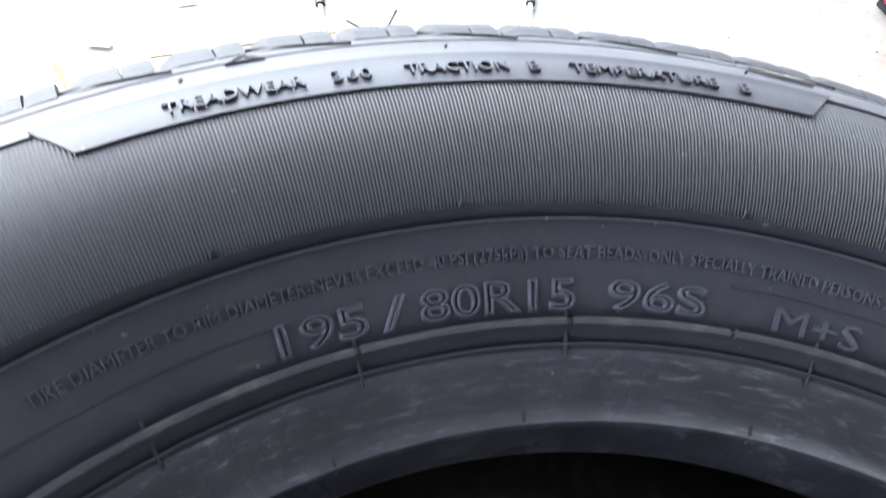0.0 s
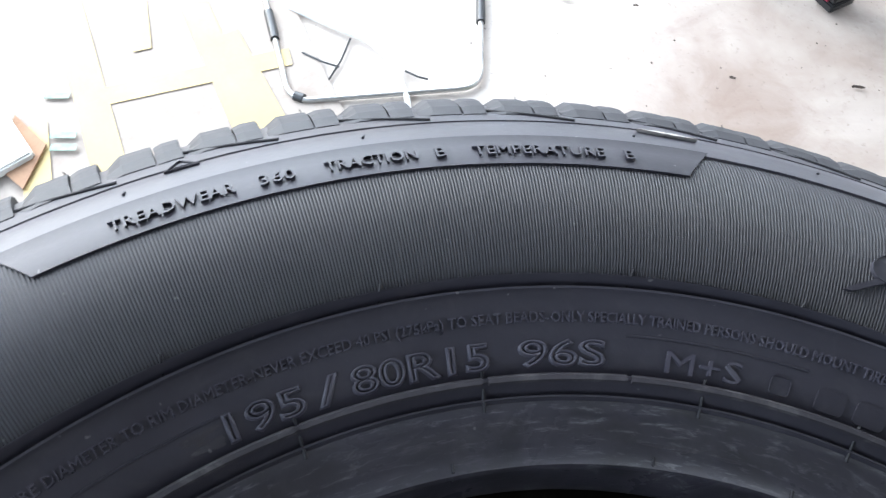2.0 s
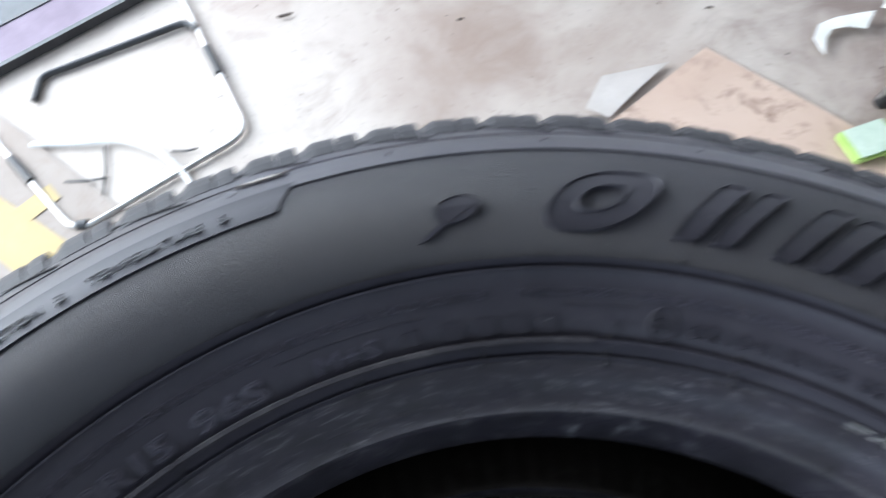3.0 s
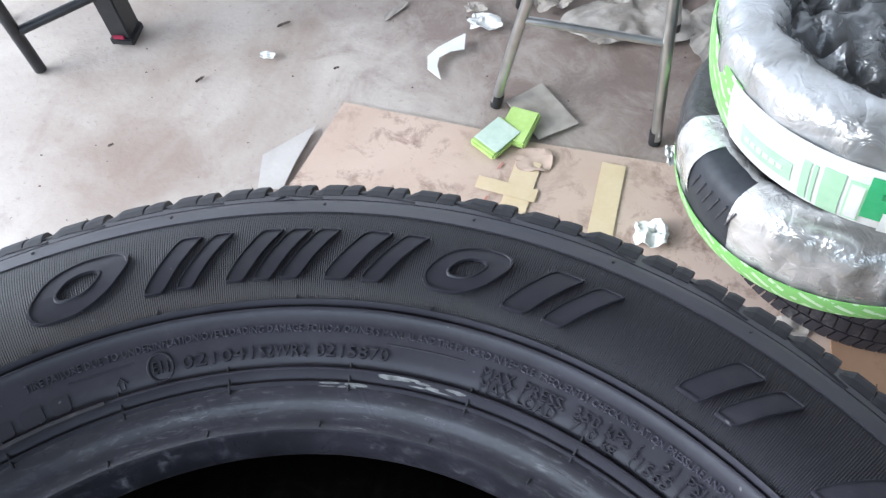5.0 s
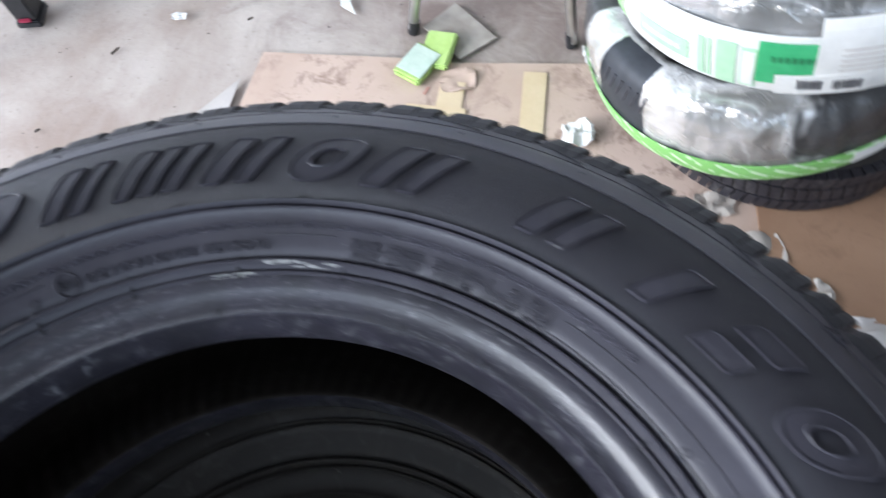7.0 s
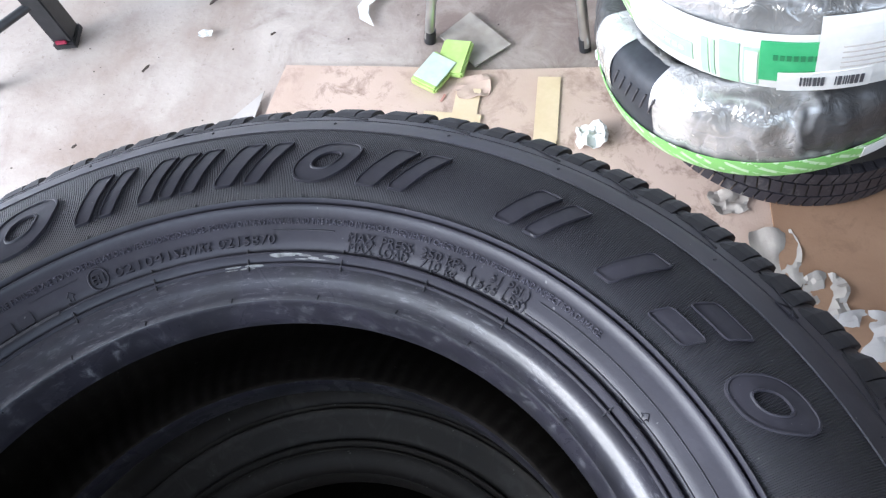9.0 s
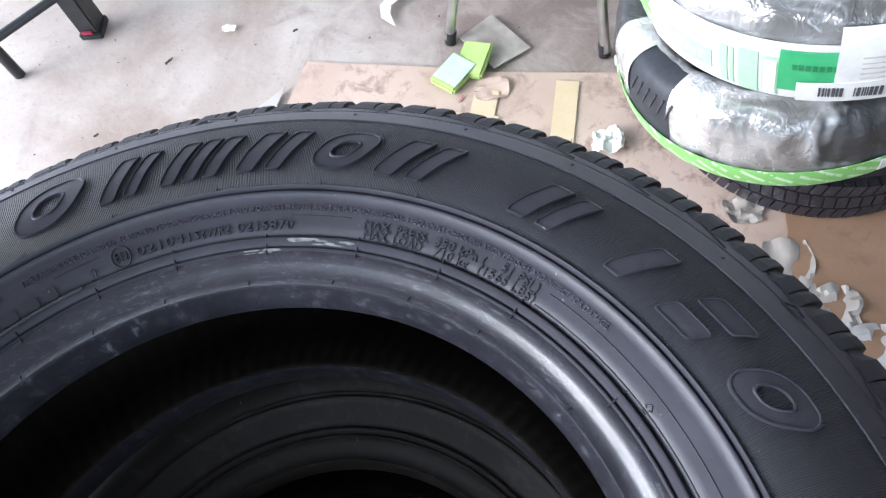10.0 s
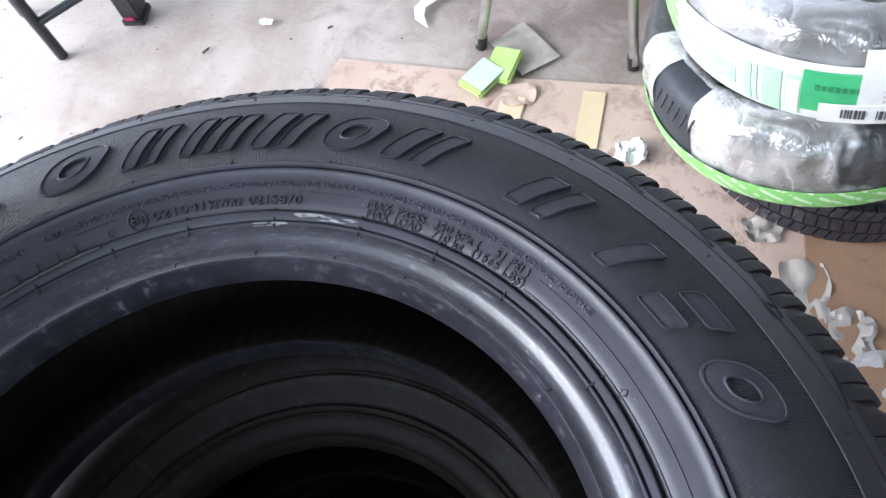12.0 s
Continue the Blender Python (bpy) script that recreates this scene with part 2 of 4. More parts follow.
SIDE = rubber("rubber_sidewall", 1650, 0.2395, 0.2905, bead=0.2064, rough=0.42, tone=2.5, gloss=0.48, dusty=0.9, rib_mm=0.16, matt_shade=True)
PLAIN = rubber("rubber_raised", dusty=0.9, rough=0.50, tone=2.2, gloss=0.36)
WORN = rubber("rubber_worn_letters", dusty=2.2, rough=0.42, tone=4.5)
EMBLEM = rubber("rubber_smooth_emblem", dusty=0.8, rough=0.46, tone=1.9, gloss=0.42)
RIDGE = rubber("rubber_scuffed_ridge", dusty=4.5, rough=0.55, tone=2.6, warm=0.1)
TREAD = rubber("rubber_tread", dusty=1.0, rough=0.6)
LINER = rubber("rubber_liner", 118, 0.1895, 0.4, dusty=2.0, rough=0.6, rib_mm=0.5, tone=2.6, gloss=0.25, warm=0.35)
OLD = rubber("rubber_old", dusty=2.0, rough=0.55, tone=1.5, gloss=0.38, warm=0.35)
DUSTY = rubber("rubber_dusty_tread", dusty=4.0, rough=0.5, tone=1.5)
FLOOR = concrete()
PLASTER = mottled("white_plaster", (0.76, 0.77, 0.80), (0.85, 0.86, 0.88), 3, 0.6, 0, 0.8)
CARD = cardboard("cardboard_stained", (0.48, 0.35, 0.28), (0.585, 0.45, 0.375), 0.75)
CARD_PALE = cardboard("cardboard_pale", (0.30, 0.25, 0.215), (0.37, 0.325, 0.29), 0.3)
CARD_BROWN = cardboard("cardboard_brown", (0.27, 0.155, 0.095), (0.36, 0.22, 0.14), 0.4)
TAPE = mottled("packing_tape", (0.64, 0.49, 0.30), (0.72, 0.58, 0.40), 12, 0.45, 0, 0.2)
TAPE_FADED = mottled("faded_tape", (0.42, 0.31, 0.13), (0.48, 0.36, 0.16), 9, 0.6, 0, 0.2)
PAPER = mottled("white_paper", (0.66, 0.66, 0.64), (0.82, 0.82, 0.8), 25, 0.8)
PAPER_GREY = mottled("greyed_paper", (0.44, 0.40, 0.375), (0.54, 0.50, 0.47), 14, 0.8)
PAPER_DIRTY = mottled("dirty_paper", (0.30, 0.26, 0.23), (0.50, 0.45, 0.40), 30, 0.85, 0, 0.8)
RAG = mottled("grey_rag", (0.27, 0.235, 0.205), (0.55, 0.51, 0.47), 22, 0.9, 0, 1.2)
CHROME = mottled("worn_chrome", (0.42, 0.42, 0.42), (0.62, 0.62, 0.61), 30, 0.28, 0.9, 0.1)
WIRE = mottled("zinc_wire", (0.40, 0.39, 0.38), (0.6, 0.59, 0.57), 40, 0.35, 0.8, 0.1)
BLACK = mottled("black_paint", (0.012, 0.013, 0.015), (0.03, 0.03, 0.033), 40, 0.4)
BLUE = mottled("blue_vinyl", (0.03, 0.12, 0.36), (0.05, 0.17, 0.45), 14, 0.4)
MAUVE = mottled("mauve_board", (0.22, 0.175, 0.22), (0.31, 0.26, 0.31), 12, 0.8, 0.0, 0.4, 120.0, 0.2)
RED = mottled("red_plastic", (0.26, 0.02, 0.05), (0.36, 0.03, 0.07), 60, 0.4)
LIME = mottled("lime_packet", (0.37, 0.54, 0.15), (0.48, 0.66, 0.23), 40, 0.4)
MINT = mottled("mint_panel", (0.50, 0.62, 0.52), (0.62, 0.72, 0.62), 50, 0.5)
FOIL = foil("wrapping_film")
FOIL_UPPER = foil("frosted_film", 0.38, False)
FOIL_DARK = foil("clear_film_over_black", 0.72, False)
BAND = striped_band("lime_band")
GREEN_PRINT = mottled("green_print", (0.03, 0.36, 0.14), (0.06, 0.45, 0.19), 60, 0.45)
GREEN_DARK = mottled("dark_green_print", (0.02, 0.20, 0.08), (0.03, 0.26, 0.11), 60, 0.5)
PALE_GREEN = mottled("pale_green_print", (0.36, 0.60, 0.40), (0.45, 0.68, 0.48), 60, 0.5)
INK = mottled("dark_ink", (0.04, 0.04, 0.05), (0.09, 0.09, 0.1), 80, 0.6)
RED_INK = mottled("faded_red_ink", (0.46, 0.20, 0.16), (0.54, 0.28, 0.23), 60, 0.7)
TEAL_INK = mottled("teal_ink", (0.17, 0.36, 0.29), (0.36, 0.44, 0.38), 60, 0.7)
SOIL = mottled("dark_soil", (0.06, 0.045, 0.04), (0.14, 0.11, 0.09), 80, 0.9)
SLATE = mottled("slate_rubber", (0.022, 0.026, 0.034), (0.042, 0.047, 0.058), 40, 0.6)
CHALK = mottled("chalk_scuff", (0.10, 0.10, 0.10), (0.36, 0.36, 0.35), 240, 0.8)
# greys of unseen surfaces, set by how much light they bounce
CEIL = mottled("unseen_ceiling", (0.15, 0.15, 0.16), (0.21, 0.21, 0.22), 3, 0.8)
GREYWALL = mottled("unseen_wall_grey", (0.08, 0.077, 0.074), (0.13, 0.127, 0.123), 3, 0.8)
STEEL_GREY = mottled("grey_steel_plate", (0.30, 0.32, 0.34), (0.42, 0.44, 0.46), 10, 0.45, 0.3)


# ---- mesh helpers ----
def mesh_of(name, bm, material, smooth=None):
    me = bpy.data.meshes.new(name)
    bmesh.ops.recalc_face_normals(bm, faces=bm.faces)
    bm.to_mesh(me)
    bm.free()
    me.materials.append(material)
    if smooth is not None:
        me.shade_smooth()
        me.set_sharp_from_angle(angle=radians(smooth))
    return me


def thing(name, m, label, category, group="", kind=""):
    """An Empty at the base of a thing, to which its parts are parented."""
    ob = new(name)
    ob.empty_display_size = 0.05
    ob.matrix_basis = m
    return tagged(ob, label, category, group, kind)


def part(name, bm, material, parent, label="", smooth=None, kind=""):
    ob = new(name, mesh_of(name, bm, material, smooth))
    ob.parent = parent
    return tagged(ob, label, kind=kind)


def solo(name, bm, material, m, label, category, group="", smooth=None, kind=""):
    ob = new(name, mesh_of(name, bm, material, smooth))
    ob.matrix_basis = m
    return tagged(ob, label, category, group, kind)


def box(bm, x0, x1, y0, y1, z0, z1, bevel=0.0):
    vs = [bm.verts.new((x, y, z)) for z in (z0, z1) for x, y in ((x0, y0), (x1, y0), (x1, y1), (x0, y1))]
    fs = [bm.faces.new([vs[i] for i in q]) for q in ((3, 2, 1, 0), (4, 5, 6, 7), (0, 1, 5, 4), (1, 2, 6, 5), (2, 3, 7, 6), (3, 0, 4, 7))]
    if bevel:
        bmesh.ops.bevel(bm, geom=list({e for f in fs for e in f.edges}), offset=bevel, segments=2, affect="EDGES")
    return bm


def boxed(*a, bevel=0.0):
    return box(bmesh.new(), *a, bevel=bevel)


def tube(points, radius, sides=10, closed=False):
    """A round tube along points."""
    bm = bmesh.new()
    pts = [Vector(p) for p in points]
    n, loops, up = len(pts), [], None
    for i, p in enumerate(pts):
        a = pts[(i - 1) % n] if closed or i else p
        b = pts[(i + 1) % n] if closed or i < n - 1 else p
        d = (b - a).normalized()
        if up is None:
            up = d.orthogonal().normalized()
        up = (up - d * up.dot(d)).normalized()
        side = d.cross(up)
        loops.append([bm.verts.new(p + (up * math.cos(2 * math.pi * k / sides) + side * math.sin(2 * math.pi * k / sides)) * radius) for k in range(sides)])
    for i in range(n if closed else n - 1):
        for k in range(sides):
            bm.faces.new((loops[i][k], loops[i][(k + 1) % sides], loops[(i + 1) % n][(k + 1) % sides], loops[(i + 1) % n][k]))
    if not closed:
        bm.faces.new(loops[0][::-1])
        bm.faces.new(loops[-1])
    return bm


def rounded_path(corners, radius, steps=6):
    """A path through corners, whose inner corners are rounded."""
    pts = [Vector(c) for c in corners]
    out = [pts[0]]
    for a, b, c in zip(pts, pts[1:], pts[2:]):
        p, q = b + (a - b).normalized() * radius, b + (c - b).normalized() * radius
        out += [p.lerp(b, k / steps).lerp(b.lerp(q, k / steps), k / steps) for k in range(steps + 1)]
    return out + [pts[-1]]


def lathe(profile, seg, closed=False):
    """A profile of (r, z) turned about z."""
    bm = bmesh.new()
    rings = [[bm.verts.new((r * math.cos(2 * math.pi * k / seg), r * math.sin(2 * math.pi * k / seg), z)) for k in range(seg)] for r, z in profile]
    n = len(profile)
    for i in range(n if closed else n - 1):
        a, b = rings[i], rings[(i + 1) % n]
        for k in range(seg):
            bm.faces.new((a[k], a[(k + 1) % seg], b[(k + 1) % seg], b[k]))
    return bm


def sheet(outline, thick, cuts=0, waviness=0.0, seed=0):
    """A flat sheet with an outline, a thickness and a slight warp."""
    bm = bmesh.new()
    f = bm.faces.new([bm.verts.new((x, y, 0)) for x, y in outline])
    bmesh.ops.triangulate(bm, faces=[f])
    if cuts:
        for _ in range(cuts):
            bmesh.ops.subdivide_edges(bm, edges=bm.edges[:], cuts=1, use_grid_fill=True)
    for v in bm.verts:
        v.co.z = waviness * (0.5 + 0.5 * noise.noise(Vector((v.co.x * 9 + seed, v.co.y * 9, seed))))
    top = bm.faces[:]
    geo = bmesh.ops.extrude_face_region(bm, geom=top)
    for v in geo["geom"]:
        if isinstance(v, bmesh.types.BMVert):
            v.co.z += thick
    return bm


def crumple(sx, sy, sz, seed, n=10, ragged=0.25):
    """A crumpled scrap: a ragged sheet folded by noise."""
    bm = bmesh.new()
    grid = []
    for i in range(n + 1):
        row = []
        for j in range(n + 1):
            u, w = i / n * 2 - 1, j / n * 2 - 1
            q = Vector((u * 1.7 + seed * 3.1, w * 1.7, seed))
            k = 1 + ragged * noise.noise(Vector((math.atan2(w, u + 1e-4) * 1.3, seed * 2.0, 0)))
            if abs(u) > abs(w):
                s = abs(u) / max(1e-6, math.hypot(u, w))
            else:
                s = abs(w) / max(1e-6, math.hypot(u, w))
            s = 0.35 + 0.65 * s
            z = sz * (0.35 + 0.7 * noise.noise(q * 0.9) + 0.55 * abs(noise.noise(q * 1.9)))
            if n > 14:
                z += sz * (0.6 * abs(noise.noise(q * 3.5)) + 0.15 * noise.noise(q * 8.0))
            row.append(bm.verts.new((u * s * k * sx / 2, w * s * k * sy / 2, max(0.0, z))))
        grid.append(row)
    for i in range(n):
        for j in range(n):
            bm.faces.new((grid[i][j], grid[i + 1][j], grid[i + 1][j + 1], grid[i][j + 1]))
    geo = bmesh.ops.extrude_face_region(bm, geom=bm.faces[:])
    for v in geo["geom"]:
        if isinstance(v, bmesh.types.BMVert):
            v.co.z += 0.0012
    return bm


# ---- structure: floor, walls, ceiling ----
def wall(name, x0, x1, y0, y1, z0, z1, label, mat=None):
    ob = solo(name, boxed(x0, x1, y0, y1, z0, z1), mat or PLASTER, pose(0, 0, 0), label, "wall", kind="structure")
    return ob


def ground():
    bm = bmesh.new()
    xs = [-60, -20, -6] + [-4 + 0.1 * i for i in range(66)] + [4, 20, 60]
    ys = [-60, -20, -6] + [-3 + 0.1 * i for i in range(50)] + [4, 20, 60]
    g = [[bm.verts.new((x, y, 0.004 * noise.noise(Vector((x * 1.3, y * 1.3, 0))) - 0.004 if abs(x) < 5 and abs(y) < 4 else -0.004)) for y in ys] for x in xs]
    for i in range(len(xs) - 1):
        for j in range(len(ys) - 1):
            bm.faces.new((g[i][j], g[i + 1][j], g[i + 1][j + 1], g[i][j + 1]))
    solo("floor", bm, FLOOR, pose(0, 0, 0), "pale concrete shop floor stained with brown dust and oil", "floor", kind="structure", smooth=40)


ground()
wall("wall_north", -3.40, 2.25, 1.6, 1.75, -0.02, 3.0, "white plastered wall behind the stool")
# east wall, beams and roof are out of view, added to shape the light
wall("unseen_wall_east", 2.1, 2.25, -2.35, 1.6, -0.02, 3.0, "unseen dark grey side wall added to cut bounced light", GREYWALL)
wall("unseen_west_lintel", -3.40, -3.25, -2.5, 1.6, 2.85, 3.0, "unseen grey beam added along the open edge of the roof", GREYWALL)
wall("unseen_south_lintel", -3.25, 2.25, -2.5, -2.35, 2.85, 3.0, "unseen grey beam added over a made-up south opening", GREYWALL)
solo("ceiling", boxed(-3.40, 2.25, -2.5, 1.75, 3.0, 3.1), CEIL, pose(0, 0, 0), "unseen plain grey roof added to hold back light from above", "ceiling", kind="structure")

# ---- the tyre on top of the stack ----
MID = -0.065   # middle plane of the tyre, below the rim line
UPPER = [(0.1875, -0.0235), (0.1867, -0.0195), (0.1870, -0.0150), (0.1879, -0.0080), (0.1887, -0.0020), (0.1891, -0.0001), (0.1896, 0.0007), (0.1904, 0.0006), (0.1925, 0.0004), (0.1950, 0.0010), (0.1975, 0.0027), (0.2000, 0.0053),
         (0.2025, 0.0074), (0.2050, 0.0083), (0.2064, 0.0084), (0.2070, 0.0102), (0.2076, 0.0102), (0.2081, 0.0078), (0.2087, 0.0088), (0.2106, 0.0120), (0.2113, 0.0142), (0.2121, 0.0144),
         (0.2127, 0.0139), (0.2133, 0.0108), (0.2139, 0.0112), (0.2146, 0.0130), (0.2200, 0.0165), (0.2250, 0.0193), (0.2300, 0.0222), (0.2342, 0.0242), (0.2349, 0.0264), (0.2356, 0.0266),
         (0.2361, 0.0240), (0.2369, 0.0240), (0.2376, 0.0276), (0.2383, 0.0290), (0.2389, 0.0268), (0.2396, 0.0274), (0.2450, 0.0300), (0.2520, 0.0321),
         (0.2600, 0.0333), (0.2700, 0.0328), (0.2800, 0.0305), (0.2860, 0.0282), (0.2905, 0.0258), (0.2911, 0.0264), (0.2960, 0.0238),
         (0.3020, 0.0200), (0.3070, 0.0166), (0.3077, 0.0155), (0.3084, 0.0158), (0.3150, 0.0108), (0.3220, 0.0052), (0.3310, -0.0022),
         (0.3392, -0.0125), (0.3418, -0.0300), (0.3422, -0.0500)]
SKIN = ([p[0] for p in UPPER], [p[1] for p in UPPER])


def height(r):
    """Height of the upper sidewall at the radius r."""
    return float(np.interp(r, *SKIN))


LINING = [(0.1875, -0.0235), (0.1895, -0.0236), (0.1930, -0.0215), (0.2050, -0.0165), (0.2200, -0.0040), (0.2400, 0.0150), (0.2600, 0.0215), (0.2800, 0.0195),
          (0.3000, 0.0085), (0.3150, -0.0070), (0.3230, -0.0260), (0.3260, -0.0450), (0.3265, -0.0650)]


def mirrored(profile):
    return profile + [(r, 2 * MID - z) for r, z in reversed(profile) if abs(z - MID) > 1e-6]


def band_block(th0, th1, section, inset=0.0, inset_end=0.0):
    """A tread block: a section of (r, z) swept from th0 to th1 (radians), its floor sunk into the tyre."""
    bm = bmesh.new()
    loops = []
    for th, k in ((th0, inset), (th0 + 0.08 * (th1 - th0), 0), (th1 - 0.35 * (th1 - th0), 0), (th1, inset_end)):
        loops.append([bm.verts.new(((r - k * up) * math.cos(th), (r - k * up) * math.sin(th), z)) for r, z, up in section])
    n = len(section)
    for a, b in zip(loops, loops[1:]):
        for i in range(n):
            bm.faces.new((a[i], a[(i + 1) % n], b[(i + 1) % n], b[i]))
    bm.faces.new(loops[0])
    bm.faces.new(loops[-1][::-1])
    return bm


SHOULDER = [(0.3140, 0.0085, 0), (0.3165, 0.0100, 0.2), (0.3235, 0.0066, 0.6), (0.3312, 0.0008, 1), (0.3395, -0.0072, 1), (0.3436, -0.0138, 1), (0.3452, -0.0280, 1), (0.3445, -0.0400, 1), (0.3300, -0.0400, 0)]
CENTRE = [(0.3330, -0.0460, 0), (0.3455, -0.0460, 1), (0.3465, -0.0650, 1), (0.3455, -0.0840, 1), (0.3330, -0.0840, 0)]


def text_mesh(text, th0, th1, r0, r1, rise=0.0006, outline=0.0):
    """Raised lettering bent round the sidewall: it reads from the angle th0 to th1 (degrees), its feet at r0 and its heads at r1."""
    cu = bpy.data.curves.new("lettering", "FONT")
    cu.body, cu.resolution_u, cu.extrude = text, 2, 0.02
    if outline:
        cu.fill_mode, cu.extrude, cu.bevel_depth, cu.bevel_resolution, cu.resolution_u = "NONE", 0.0, outline, 1, 4
    ob = bpy.data.objects.new("lettering", cu)
    scene.collection.objects.link(ob)
    bpy.context.view_layer.update()
    me = bpy.data.meshes.new_from_object(ob.evaluated_get(bpy.context.evaluated_depsgraph_get()))
    bpy.data.objects.remove(ob)
    bm = bmesh.new()
    bm.from_mesh(me)
    bpy.data.meshes.remove(me)
    xs, ys = [v.co.x for v in bm.verts], [v.co.y for v in bm.verts]
    x0, x1 = min(xs), max(xs)
    y0, y1 = 0.0, 0.70
    if outline:
        y0, y1 = min(ys), max(ys)
    for v in bm.verts:
        th = radians(th0 + (th1 - th0) * (v.co.x - x0) / (x1 - x0))
        r = r0 + (r1 - r0) * (v.co.y - y0) / (y1 - y0)
        if outline:
            z = height(r) + v.co.z / outline * rise
        else:
            z = height(r) + (rise if v.co.z > 0 else -0.0006)
        v.co = (r * math.cos(th), r * math.sin(th), z)
    return bm


def slab(th0, th1, r0, r1, slant=0.0, rise=0.0008, rim=0.0, n=8, round_off=0.2, slot=False):
    """A raised plain shape on the sidewall, slanting by so many degrees, with rounded corners and an edge that stands a little higher."""
    bm = bmesh.new()

    def at(u, w, up):
        th = radians(th0 + (th1 - th0) * u + slant * (w - 0.5))
        r = r0 + (r1 - r0) * w
        return bm.verts.new((r * math.cos(th), r * math.sin(th), height(r) + up))

    def loop(k, up):
        ring, q = [], round_off
        for cx, cy, a0 in ((1 - q, 1 - q, 0), (q, 1 - q, 90), (q, q, 180), (1 - q, q, 270)):
            ring += [(cx + q * math.cos(radians(a0 + 90 * s / (n - 1))), cy + q * math.sin(radians(a0 + 90 * s / (n - 1)))) for s in range(n)]
        pts = []
        for (x, y), (x2, y2) in zip(ring, ring[1:] + ring[:1]):
            m = 6 if math.hypot(x2 - x, y2 - y) > 0.2 else 1
            pts += [at(0.5 + (x + (x2 - x) * i / m - 0.5) * k, 0.5 + (y + (y2 - y) * i / m - 0.5) * k, up) for i in range(m)]
        return pts

    levels = [(1.0, -0.0008), (0.985, rise)]
    if rim:
        levels = [(1.0, -0.0008), (0.98, rise + rim), (0.93, rise + rim), (0.91, rise)]
    levels += [(0.7, rise), (0.47, rise), (0.44, rise + rim), (0.40, rise + rim), (0.37, -0.0008)] if slot else [(k, rise) for k in (0.75, 0.55, 0.35, 0.15)]
    loops = [loop(k, up) for k, up in levels]
    for a, b in zip(loops, loops[1:]):
        for i in range(len(a)):
            bm.faces.new((a[i], a[(i + 1) % len(a)], b[(i + 1) % len(b)], b[i]))
    if not slot:
        bm.faces.new(loops[-1])
    return bm


def patch(corners, rise, nu=60, nv=5):
    """A raised plate that hugs the sidewall between four corners (angle, radius): outer start, outer end, inner end, inner start."""
    bm = bmesh.new()
    (a0, r1), (b0, _), (b1, r0), (a1, _) = corners
    rows = []
    for i in range(-1, nu + 2):
        row = []
        for j in range(-1, nv + 2):
            u, w = min(max(i / nu, 0), 1), min(max(j / nv, 0), 1)
            lo, hi = a1 + (b1 - a1) * u, a0 + (b0 - a0) * u
            th, r = radians(lo + (hi - lo) * w), r0 + (r1 - r0) * w
            edge = i < 0 or j < 0 or i > nu or j > nv
            row.append(bm.verts.new((r * math.cos(th), r * math.sin(th), height(r) + (-0.0006 if edge else rise))))
        rows.append(row)
    for p, q in zip(rows, rows[1:]):
        for j in range(nv + 2):
            bm.faces.new((p[j], p[j + 1], q[j + 1], q[j]))
    bmesh.ops.remove_doubles(bm, verts=bm.verts, dist=1e-7)
    return bm


def arc_line(th0, th1, r, width=0.0006, rise=0.0005, r_end=None):
    """A thin raised line along the sidewall."""
    n = max(2, int(abs(th1 - th0) / 1.5))
    pts = []
    for k in range(n + 1):
        th, q = radians(th0 + (th1 - th0) * k / n), r + ((r_end or r) - r) * k / n
        pts.append((q * math.cos(th), q * math.sin(th), height(q) + rise * 0.4))
    return tube(pts, width, 6)


